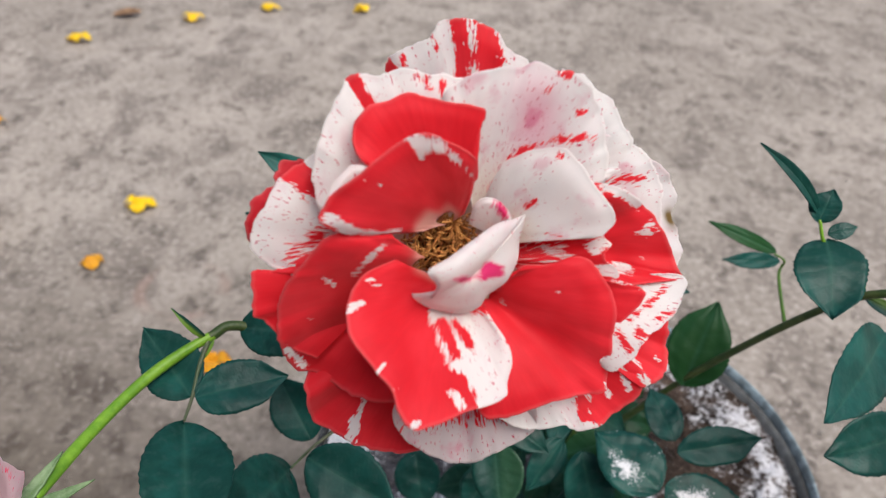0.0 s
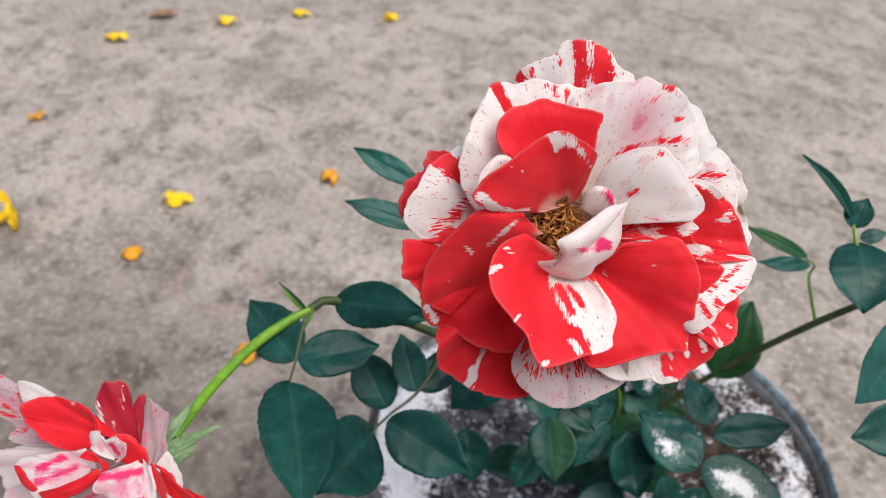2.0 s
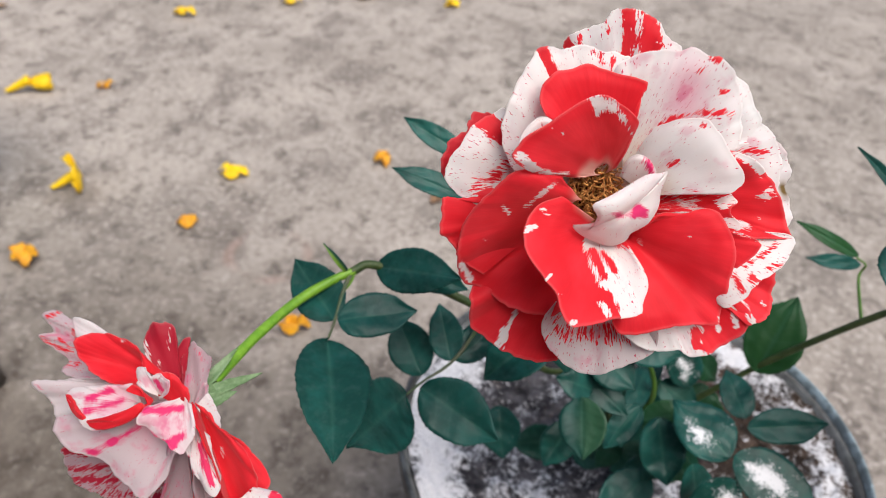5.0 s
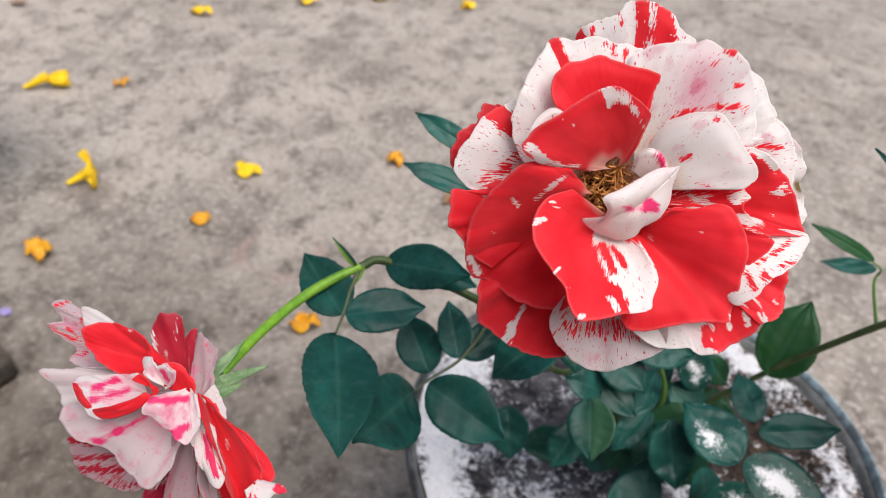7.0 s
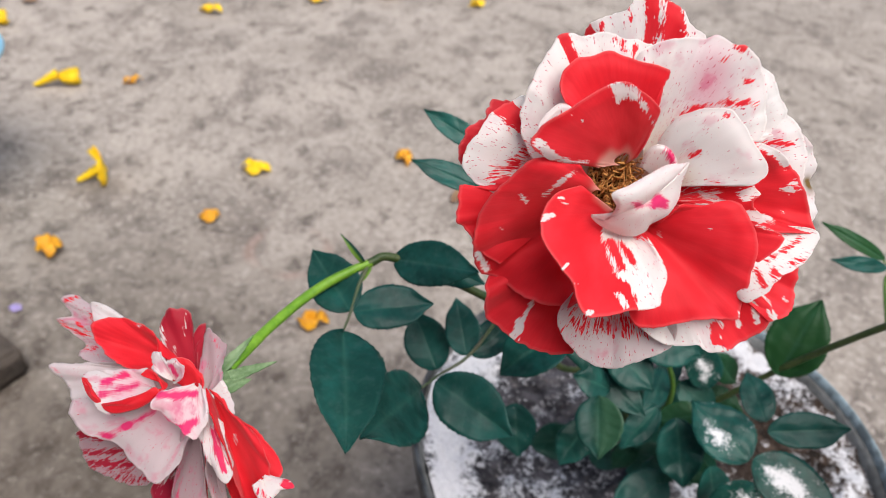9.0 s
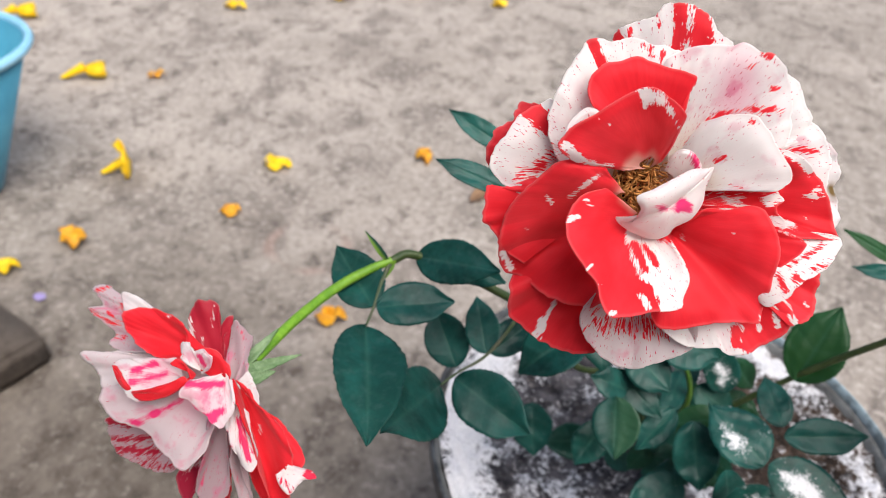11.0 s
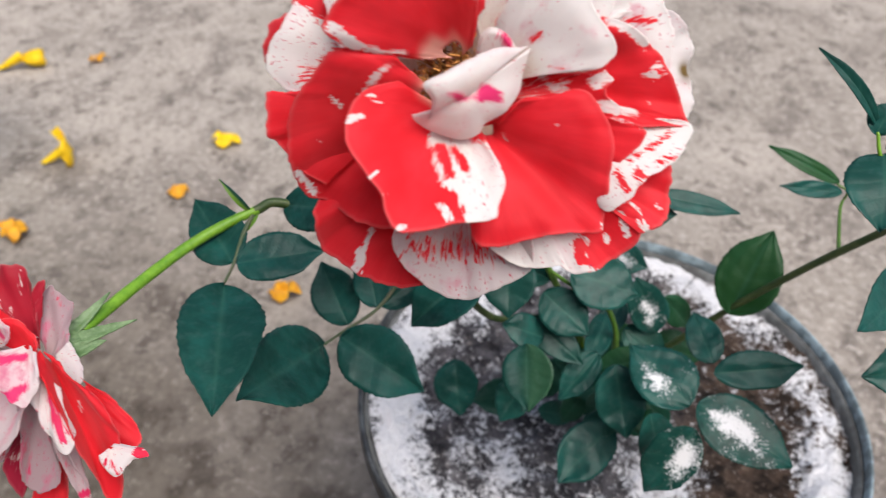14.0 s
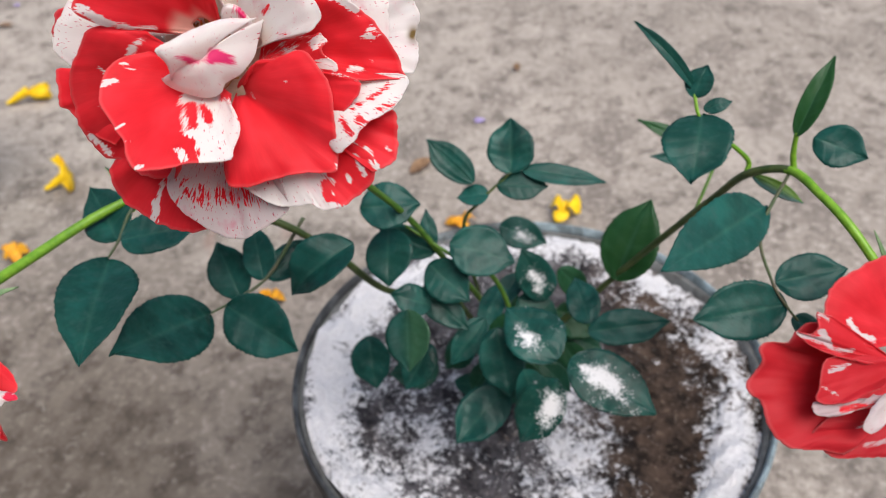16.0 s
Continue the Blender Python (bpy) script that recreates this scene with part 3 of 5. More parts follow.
fan_petal(rose_main, (25.4, 15.4, -8.0), [(35.4, 44.4, 4.0), (40.7, 40.7, 5.0), (46.6, 35.9, 4.0), (48.7, 32.9, 4.0), (50.2, 29.3, 3.0), (52.0, 25.7, 3.0), (52.3, 20.5, 2.0), (45.6, 15.6, 2.0)], -0.85, 0.4, [], ruffle=1.5)
fan_petal(rose_main, (22.7, 6.6, -10.0), [(43.4, 27.5, 2.0), (51.4, 24.5, 2.0), (55.6, 21.4, 1.0), (57.7, 17.7, 0.0), (59.4, 10.5, -1.0), (59.3, 2.0, -2.0), (56.4, -5.9, -2.0)], -0.74, 0.6, [(45.6, 15.1, 55.3, 15.2, 0.7, 0.9)], blush=0.5, ruffle=1.2)
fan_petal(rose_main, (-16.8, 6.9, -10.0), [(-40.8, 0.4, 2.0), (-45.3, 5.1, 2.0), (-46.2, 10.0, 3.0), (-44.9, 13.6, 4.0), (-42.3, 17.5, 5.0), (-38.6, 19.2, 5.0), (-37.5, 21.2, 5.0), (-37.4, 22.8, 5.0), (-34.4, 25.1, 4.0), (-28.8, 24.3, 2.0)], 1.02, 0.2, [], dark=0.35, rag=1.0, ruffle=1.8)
fan_petal(rose_main, (-11.6, 4.9, -6.0), [(-32.7, -5.8, 4.0), (-37.2, -1.9, 5.0), (-40.5, -0.7, 5.0), (-44.4, 3.5, 6.0), (-43.9, 7.6, 7.0), (-42.0, 11.9, 8.0), (-39.9, 14.7, 8.0), (-37.2, 18.9, 8.0), (-34.1, 22.2, 8.0), (-30.7, 24.0, 8.0), (-27.0, 25.5, 8.0), (-22.4, 19.2, 8.0), (-20.9, 11.3, 8.0)], -0.75, 0.6, [(-32.6, 21.9, -26.5, 18.0, 3.1, 1.8), (-28.1, 24.2, -28.1, 23.6, 1.1, -1.4), (-28.0, 7.1, -36.4, 0.4, 1.6, 0.5), (-24.6, 9.9, -30.5, 3.5, 1.6, 0.7)], rag=0.4)
fan_petal(rose_main, (0.7, 7.2, -6.0), [(-22.8, 5.5, 9.0), (-27.1, 12.3, 11.0), (-28.0, 18.3, 12.0), (-26.8, 24.0, 13.0), (-25.4, 28.8, 14.0), (-23.6, 33.3, 14.0), (-20.7, 37.3, 14.0), (-18.0, 42.0, 14.0), (-14.9, 43.4, 14.0), (-11.6, 42.6, 14.0), (-7.8, 43.2, 14.0), (-3.9, 43.8, 14.0), (0.4, 42.3, 14.0), (5.5, 41.8, 13.0), (10.6, 39.7, 12.0), (12.7, 34.3, 8.0)], -0.82, 0.45, [(-17.5, 43.1, -12.9, 35.9, 1.5, 1.8), (0.5, 41.3, 1.3, 38.7, 0.7, 1.4), (-1.8, 42.0, -1.3, 40.7, 0.5, 1.2), (4.3, 40.2, 4.3, 37.0, 0.7, 1.2), (-26.5, 10.8, -24.2, 9.6, 1.6, 0.4)], ruffle=1.1)
fan_petal(rose_main, (11.2, 7.5, -6.0), [(9.5, 17.2, 6.0), (5.3, 26.9, 12.0), (3.7, 35.1, 17.0), (8.7, 39.1, 18.0), (16.2, 41.2, 18.0), (21.9, 41.2, 18.0), (25.9, 42.3, 18.0), (32.0, 40.0, 18.0), (35.2, 39.4, 17.0), (39.2, 35.6, 14.0), (41.8, 31.5, 11.0), (42.9, 25.2, 10.0), (43.3, 19.6, 9.0), (42.0, 14.4, 8.0), (36.1, 9.1, 4.0)], -0.76, 0.5, [(17.8, 20.2, 23.6, 23.3, 0.6, 1.3), (22.5, 23.1, 32.0, 25.4, 0.5, 1.2), (33.1, 24.9, 39.8, 24.6, 0.9, 1.4), (32.8, 40.1, 33.9, 39.0, 1.1, 1.6), (15.1, 15.0, 18.0, 17.4, 0.5, 1.1), (28.3, 35.7, 29.1, 36.5, 0.7, 1.2), (36.5, 30.7, 37.9, 31.1, 0.5, 1.2)], ruffle=1.2, glow=(25.9, 30.0), blush=0.35, veil=0.6, heart=0.5)
fan_petal(rose_main, (3.5, 8.6, -2.0), [(-10.7, 17.9, 15.0), (-15.5, 22.2, 19.0), (-17.1, 26.9, 20.0), (-16.1, 31.1, 20.0), (-12.9, 34.1, 20.0), (-8.2, 35.5, 20.0), (-3.8, 36.7, 20.0), (-0.3, 35.6, 20.0), (4.4, 34.4, 20.0), (10.0, 33.2, 19.0), (13.8, 32.0, 18.0), (12.3, 28.2, 17.0), (11.6, 23.2, 15.0), (11.7, 17.2, 10.0)], 1.05, 0.15, [(-10.7, 34.7, -9.3, 34.0, 0.5, -1.0)], ruffle=0.8)
fan_petal(rose_main, (13.7, 0.7, -8.0), [(12.9, 12.9, 0.0), (14.0, 16.8, 4.0), (17.9, 20.5, 8.0), (22.6, 22.2, 11.0), (27.2, 22.8, 13.0), (32.4, 22.3, 14.0), (35.6, 18.8, 15.0), (38.6, 13.5, 15.5), (42.9, 5.5, 15.5), (41.3, 2.6, 14.0), (39.1, 0.9, 13.0), (35.9, 0.7, 11.0), (31.8, 1.2, 7.0), (27.2, 3.0, 2.0)], -0.82, 0.32, [(30.4, 20.5, 31.7, 20.9, 0.5, 1.3), (23.5, 9.7, 25.2, 10.4, 0.7, 1.4), (27.5, 2.9, 30.8, 1.6, 0.9, 0.5)], blush=0.3, heart=0.8, ruffle=0.7, root=0.2)
fan_petal(rose_main, (20.7, 0.9, -8.0), [(40.1, 14.3, 9.0), (44.6, 12.7, 10.0), (49.4, 10.5, 9.0), (53.1, 7.8, 6.0), (56.4, 4.5, 3.0), (59.4, 0.0, 1.0), (62.0, -4.9, -1.0), (63.2, -9.2, -1.0), (63.9, -11.3, -2.0), (58.4, -11.4, 0.0), (50.6, -11.7, 3.0), (43.2, -11.0, 5.0)], 0.9, 0.5, [(42.5, 12.4, 50.5, 10.9, 1.6, -1.7), (42.9, 11.5, 43.2, 9.9, 0.7, 1.3), (51.9, 0.5, 55.2, 3.6, 0.7, -1.3), (54.1, 0.7, 56.5, 1.9, 0.7, -1.4), (49.0, 10.1, 51.1, 7.9, 1.1, -1.4), (53.7, -5.5, 54.6, -5.1, 0.5, -1.3), (47.6, -7.1, 50.0, -7.9, 1.5, -1.5)])
fan_petal(rose_main, (20.0, -13.4, -10.0), [(51.7, -39.3, -4.0), (55.3, -37.9, -4.0), (58.6, -36.1, -5.0), (59.7, -33.7, -5.0), (59.7, -29.0, -5.0), (60.0, -24.1, -5.0), (58.9, -20.6, -5.0), (51.6, -16.5, -4.0)], 0.92, 0.35, [(49.4, -32.0, 53.6, -38.3, 1.1, -1.7), (56.4, -32.0, 57.2, -32.8, 0.5, -1.5)])
fan_petal(rose_main, (20.9, -8.0, -7.0), [(38.9, -30.0, 0.0), (42.5, -33.3, 2.0), (45.4, -32.1, 3.0), (48.8, -29.6, 3.0), (50.5, -26.3, 2.0), (55.5, -23.7, 1.0), (59.1, -21.2, 0.0), (61.8, -18.7, -1.0), (63.9, -15.2, -2.0), (63.9, -10.7, -2.0), (58.3, -9.7, 0.0), (50.6, -11.0, 2.0)], -0.72, 0.65, [(44.4, -22.9, 47.0, -28.2, 0.7, 1.4), (49.4, -23.5, 52.7, -26.2, 0.9, 1.2), (47.1, -21.0, 58.5, -14.0, 0.5, 0.8), (56.0, -20.6, 59.7, -19.8, 0.7, 1.2)], ruffle=1.2)
fan_petal(rose_main, (25.7, -9.7, -5.0), [(39.1, -7.4, 5.0), (43.1, -9.7, 6.0), (47.2, -11.2, 6.0), (51.0, -13.0, 6.0), (51.7, -14.2, 6.0), (50.2, -16.8, 5.0), (46.6, -20.1, 4.0), (42.7, -22.6, 2.0)], 1.05, 0.2, [(43.5, -10.1, 48.0, -11.3, 0.5, -1.6), (50.1, -13.1, 50.6, -13.4, 0.4, -1.6)], ruffle=0.5)
fan_petal(rose_main, (15.6, -3.7, -8.0), [(22.3, 7.4, -1.0), (31.6, 3.6, 3.0), (37.1, 1.3, 7.0), (41.0, 1.4, 9.0), (42.9, -1.2, 9.0), (41.3, -4.5, 9.0), (44.9, -8.7, 8.0), (40.5, -10.0, 7.0), (34.7, -7.6, 4.0), (26.7, -8.1, 1.0)], 0.7, 0.9, [(38.9, -1.5, 42.2, -0.4, 1.6, -1.5), (40.2, -6.9, 44.1, -8.6, 1.5, -1.6), (31.1, -1.2, 33.7, -4.2, 1.1, -1.3), (26.6, 1.4, 29.0, -1.5, 0.9, -1.1)], ruffle=2.0)
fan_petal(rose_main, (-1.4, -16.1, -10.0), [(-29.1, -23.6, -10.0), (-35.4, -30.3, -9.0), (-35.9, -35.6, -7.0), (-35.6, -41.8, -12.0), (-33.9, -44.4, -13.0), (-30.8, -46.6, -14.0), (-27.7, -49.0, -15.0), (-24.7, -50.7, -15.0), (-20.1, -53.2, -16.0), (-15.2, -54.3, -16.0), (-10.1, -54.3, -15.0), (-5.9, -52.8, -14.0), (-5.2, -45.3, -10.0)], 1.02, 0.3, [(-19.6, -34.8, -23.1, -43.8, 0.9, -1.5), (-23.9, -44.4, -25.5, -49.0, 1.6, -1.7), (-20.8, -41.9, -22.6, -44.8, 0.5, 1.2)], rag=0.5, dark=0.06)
fan_petal(rose_main, (-9.2, -5.6, -8.0), [(-30.5, 1.8, 5.0), (-37.1, -0.7, 5.0), (-41.1, -2.1, 5.0), (-44.9, -1.7, 5.0), (-45.3, -6.3, 4.0), (-45.8, -12.0, 3.0), (-43.8, -13.8, 2.0), (-40.4, -18.0, 1.0), (-39.2, -21.3, -1.0), (-31.8, -25.4, -4.0)], 1.03, 0.25, [])
fan_petal(rose_main, (-1.1, -2.4, -3.0), [(-11.1, 5.4, 13.0), (-19.7, 6.3, 18.0), (-25.7, 4.4, 20.0), (-31.1, -0.9, 16.0), (-35.2, -4.7, 12.0), (-38.0, -8.6, 10.0), (-39.6, -14.4, 6.0), (-40.3, -19.6, 2.0), (-39.7, -24.9, -4.0), (-37.8, -28.1, -7.0), (-33.9, -29.4, -8.0), (-29.4, -32.0, -6.0), (-22.5, -36.0, -3.0), (-15.7, -37.4, 0.0), (-8.2, -36.8, 3.0), (-2.5, -28.1, 8.0)], 1.02, 0.35, [(-18.5, -2.5, -15.4, 0.4, 0.5, -1.5), (-15.3, 0.0, -12.2, 2.9, 0.6, -1.6), (-20.2, -3.6, -18.9, -3.5, 0.5, -1.4), (-26.7, -4.1, -24.9, -6.0, 0.6, -1.5), (-32.4, -14.0, -31.7, -14.2, 0.4, -1.4), (-38.6, -22.7, -36.0, -27.0, 1.6, -1.5), (-34.6, -2.9, -36.1, -7.4, 0.9, -0.5)], rag=0.3, ruffle=1.2, halo=0.65, root=0.1)
fan_petal(rose_main, (5.1, -14.1, -6.0), [(-12.4, -37.1, 2.0), (-13.4, -41.3, 0.0), (-11.5, -46.6, -3.0), (-7.4, -51.5, -7.0), (-3.3, -55.2, -10.0), (1.4, -57.3, -11.0), (5.4, -57.8, -12.0), (9.5, -56.5, -11.0), (13.9, -54.3, -10.0), (19.6, -51.4, -9.0), (23.6, -48.6, -7.0), (23.9, -43.1, -3.0), (22.3, -36.7, 1.0)], -0.76, 0.65, [(-6.2, -42.2, 17.2, -44.0, 3.6, 0.6)], pale=0.45, blush=0.6, ruffle=0.8)
fan_petal(rose_main, (15.8, -13.6, -7.0), [(10.8, -41.7, 0.0), (18.4, -47.0, -4.0), (24.1, -48.4, -6.0), (30.7, -47.9, -6.0), (33.2, -49.4, -7.0), (36.3, -50.4, -8.0), (41.2, -48.6, -7.0), (45.6, -46.4, -7.0), (50.0, -43.3, -6.0), (52.1, -40.2, -5.0), (52.6, -36.6, -4.0), (51.3, -33.5, -3.0), (46.0, -28.9, -2.0)], -0.78, 0.4, [(45.0, -38.9, 46.7, -42.4, 9.5, 1.8), (35.6, -42.2, 36.7, -46.9, 1.1, 1.2), (46.6, -33.5, 48.8, -39.6, 0.9, -1.7), (43.1, -39.1, 43.7, -41.2, 0.7, -1.6), (38.0, -40.2, 38.8, -42.0, 0.5, -1.2), (36.4, -48.7, 37.8, -48.3, 0.9, -1.1)], rag=0.3, ruffle=1.0)
fan_petal(rose_main, (10.4, -10.3, -5.0), [(15.3, -10.7, 3.0), (18.2, -8.0, 6.0), (21.4, -4.9, 8.0), (27.2, -5.0, 8.0), (32.7, -3.4, 9.0), (36.5, -4.1, 10.0), (40.0, -8.9, 10.0), (42.8, -14.4, 9.0), (43.0, -21.1, 7.0), (42.7, -26.6, 4.0), (42.5, -33.2, 1.0), (41.5, -38.3, 0.0), (39.3, -39.0, 0.0), (31.7, -38.7, 3.0), (24.5, -40.2, 5.0), (17.6, -41.5, 6.0), (12.3, -41.9, 6.0), (8.0, -39.5, 6.0), (7.1, -27.8, 4.0)], 1.05, 0.2, [(28.9, -11.6, 29.7, -11.9, 0.4, -1.3), (41.3, -36.8, 42.0, -38.2, 0.5, -1.5), (15.9, -12.8, 17.0, -15.0, 0.5, -1.2)], ruffle=0.9, belly=2.5)
fan_petal(rose_main, (4.9, 7.1, -4.0), [(-3.7, 5.0, 8.0), (-11.5, 4.9, 14.0), (-18.7, 5.1, 20.0), (-23.2, 6.8, 25.0), (-24.9, 8.6, 27.0), (-24.0, 11.0, 28.0), (-21.6, 14.0, 29.0), (-16.4, 17.0, 29.5), (-12.8, 19.6, 30.0), (-8.5, 22.7, 30.5), (-4.1, 24.8, 31.0), (-0.4, 25.3, 31.0), (3.2, 24.1, 29.0), (6.9, 22.4, 26.0), (10.1, 20.6, 22.0), (10.9, 19.4, 20.0), (10.2, 15.8, 14.0), (9.6, 12.4, 8.0), (8.1, 8.9, 3.0)], 1.03, 0.45, [(-23.3, 8.9, -19.4, 6.6, 1.1, -1.8), (-20.0, 6.5, -14.2, 5.3, 1.0, -1.7), (-13.8, 5.2, -7.9, 5.7, 0.7, -1.4), (-5.1, 24.6, -1.8, 21.6, 0.9, -1.7), (-2.6, 24.8, 1.4, 22.4, 1.1, -1.6), (2.0, 24.2, 5.7, 20.2, 1.1, -1.3), (5.4, 20.8, 10.0, 16.6, 0.7, -1.0), (-14.0, 16.9, -11.5, 15.4, 0.5, -1.6)], ruffle=0.7, halo=0.75, root=0.1)
fan_petal(rose_main, (-14.7, 10.7, 14.0), [(-23.4, 12.5, 24.0), (-22.4, 15.5, 24.0), (-20.5, 18.0, 24.0), (-17.6, 20.3, 24.0), (-14.7, 20.1, 23.0), (-13.3, 18.6, 22.0), (-14.6, 15.5, 19.0)], -0.95, 0.15, [], ruffle=0.4)
fan_petal(rose_main, (3.8, -8.1, -2.0), [(-9.8, -1.1, 14.0), (-15.9, -3.3, 18.0), (-19.4, -6.9, 21.0), (-21.1, -11.7, 22.0), (-20.7, -17.2, 24.0), (-17.5, -22.1, 25.0), (-14.4, -26.6, 27.0), (-12.0, -29.2, 28.0), (-11.1, -33.1, 29.0), (-9.1, -37.0, 29.0), (-6.9, -38.1, 29.0), (-3.0, -37.6, 27.0), (1.0, -37.0, 25.0), (5.3, -36.2, 23.0), (9.6, -35.8, 20.0), (14.0, -34.9, 16.0), (14.9, -31.5, 15.0), (16.4, -27.0, 14.0), (15.5, -22.2, 12.0), (12.7, -17.3, 9.0), (11.3, -14.0, 5.0)], 1.02, 0.42, [(2.7, -15.2, 5.4, -23.0, 5.5, -1.9), (8.1, -25.5, 10.6, -32.8, 4.7, -1.9), (12.6, -27.3, 13.6, -33.5, 3.3, -1.5), (11.3, -19.1, 14.1, -25.5, 3.3, -1.5), (0.3, -17.2, 3.0, -24.7, 1.1, 1.9), (3.5, -17.7, 6.1, -22.6, 0.7, 1.7), (6.0, -19.6, 7.4, -25.1, 0.5, 1.3), (-20.3, -11.5, -17.6, -10.5, 1.0, -1.7), (-16.0, -5.3, -13.6, -6.7, 0.5, -1.7), (-15.4, -26.0, -13.5, -24.4, 0.6, -1.7), (-11.6, -29.2, -10.6, -29.4, 0.5, -1.7), (1.4, -32.1, 3.2, -34.8, 1.1, -1.7), (-8.4, -37.0, -6.5, -36.9, 0.7, -1.6)], ruffle=0.6, rise=0.9, heart=0.3, halo=0.75, root=0.1, jag=0.3)
fan_petal(rose_main, (14.1, 3.4, -2.0), [(9.2, 6.2, 3.0), (10.1, 10.0, 7.0), (12.3, 12.0, 9.0), (15.7, 11.6, 9.0), (18.2, 9.0, 8.0), (19.3, 6.2, 6.0), (15.8, 3.8, 2.0)], -0.7, 0.35, [(16.0, 10.4, 17.7, 7.9, 0.9, 1.6)], pink=1.0, ruffle=0.5)
fan_petal(rose_main, (8.0, -5.6, 17.0), [(22.0, 7.5, 9.0), (18.3, 6.4, 13.0), (13.0, 4.9, 18.0), (7.6, 1.6, 22.0), (2.6, -1.6, 24.5), (-2.3, -4.0, 25.0), (-0.6, -6.9, 23.0), (-1.3, -9.6, 19.0), (-3.2, -11.1, 16.0), (-6.2, -9.3, 14.0), (-4.7, -11.3, 13.0), (-0.7, -13.5, 12.0), (5.6, -14.8, 9.0), (9.6, -13.8, 9.0), (11.5, -11.1, 10.0), (16.4, -8.2, 9.0), (19.6, -3.6, 7.0), (20.8, 1.6, 6.0), (22.7, 7.7, 6.0)], -0.93, 0.2, [(12.1, -5.0, 15.1, -5.7, 1.3, 1.7), (11.4, -4.0, 12.5, -4.6, 0.7, 1.5), (5.5, -6.4, 10.7, -6.4, 0.5, 1.4), (-0.1, -4.9, 5.5, -6.4, 0.4, 1.2), (11.9, -10.0, 14.6, -8.6, 0.5, 1.0)], pink=1.0, ruffle=0.5, belly=3.0, rise=0.9, whole=True)
petal_base(rose_main, (4.0, -3.0, -10), 24.0)
stamens(rose_main, (2.5, 1.5, -9), 210, 8.0)
rose_left = flower((-0.0885, 0.1847, 0.5622), (0.9677, 0.2343, 0.0927), (-0.2196, 0.6042, 0.7660), (0.1234, -0.7616, 0.6362), (8.6, 4.4, -22.0), 'pink, white and red rose turned sideways')
fan_petal(rose_left, (3.2, 12.5, -8.0), [(-40.9, 13.0, -15.0), (-51.3, 16.3, -20.0), (-48.4, 20.7, -22.0), (-61.5, 30.4, -24.0), (-55.1, 32.9, -24.0), (-60.2, 39.7, -25.0), (-54.7, 41.2, -25.0), (-46.7, 35.7, -24.0), (-38.3, 34.2, -22.0), (-28.7, 27.2, -18.0)], -0.7, 0.6, [(-62.0, 30.9, -48.9, 23.7, 0.6, 1.5), (-57.9, 39.3, -54.0, 39.8, 0.7, 1.2), (-53.6, 20.0, -43.0, 18.3, 0.5, 1.3), (-45.5, 33.4, -43.4, 23.8, 0.5, 1.2), (-52.0, 29.6, -46.2, 23.7, 0.5, 0.9)], rag=1.6, pale=0.55, blush=0.8)
fan_petal(rose_left, (-1.5, 12.4, -8.0), [(-39.3, 23.3, -18.0), (-45.4, 37.0, -20.0), (-39.1, 36.9, -19.0), (-31.7, 32.2, -18.0), (-25.5, 27.3, -16.0)], -0.85, 0.3, [])
fan_petal(rose_left, (8.0, 1.1, -8.0), [(12.5, 6.0, -10.0), (15.8, -0.2, -10.0), (17.7, -7.9, -8.0), (14.0, -10.5, -7.0)], -0.9, 0.2, [])
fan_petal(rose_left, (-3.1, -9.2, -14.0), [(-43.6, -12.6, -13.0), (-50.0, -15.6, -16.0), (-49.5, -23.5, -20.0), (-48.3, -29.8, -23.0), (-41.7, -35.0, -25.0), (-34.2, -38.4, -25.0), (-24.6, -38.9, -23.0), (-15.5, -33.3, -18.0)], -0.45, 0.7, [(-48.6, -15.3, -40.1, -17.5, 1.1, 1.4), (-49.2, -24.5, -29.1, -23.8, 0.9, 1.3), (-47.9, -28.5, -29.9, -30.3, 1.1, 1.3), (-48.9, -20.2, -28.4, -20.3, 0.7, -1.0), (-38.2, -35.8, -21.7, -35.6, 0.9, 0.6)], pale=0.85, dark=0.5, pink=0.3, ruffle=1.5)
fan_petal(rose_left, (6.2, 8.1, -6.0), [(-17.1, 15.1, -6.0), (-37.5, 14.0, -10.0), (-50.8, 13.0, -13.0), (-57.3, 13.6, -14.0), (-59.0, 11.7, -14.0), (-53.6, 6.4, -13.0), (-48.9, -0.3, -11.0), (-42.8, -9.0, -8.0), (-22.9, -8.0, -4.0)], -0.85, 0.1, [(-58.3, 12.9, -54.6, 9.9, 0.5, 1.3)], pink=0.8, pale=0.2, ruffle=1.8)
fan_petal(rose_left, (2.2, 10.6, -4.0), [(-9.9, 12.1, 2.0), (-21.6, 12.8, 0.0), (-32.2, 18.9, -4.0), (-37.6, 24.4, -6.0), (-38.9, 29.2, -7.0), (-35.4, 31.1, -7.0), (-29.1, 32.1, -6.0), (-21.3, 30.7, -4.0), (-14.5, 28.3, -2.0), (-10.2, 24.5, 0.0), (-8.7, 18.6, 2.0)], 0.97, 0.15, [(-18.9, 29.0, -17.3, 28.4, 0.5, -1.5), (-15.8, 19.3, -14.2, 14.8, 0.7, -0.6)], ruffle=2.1)
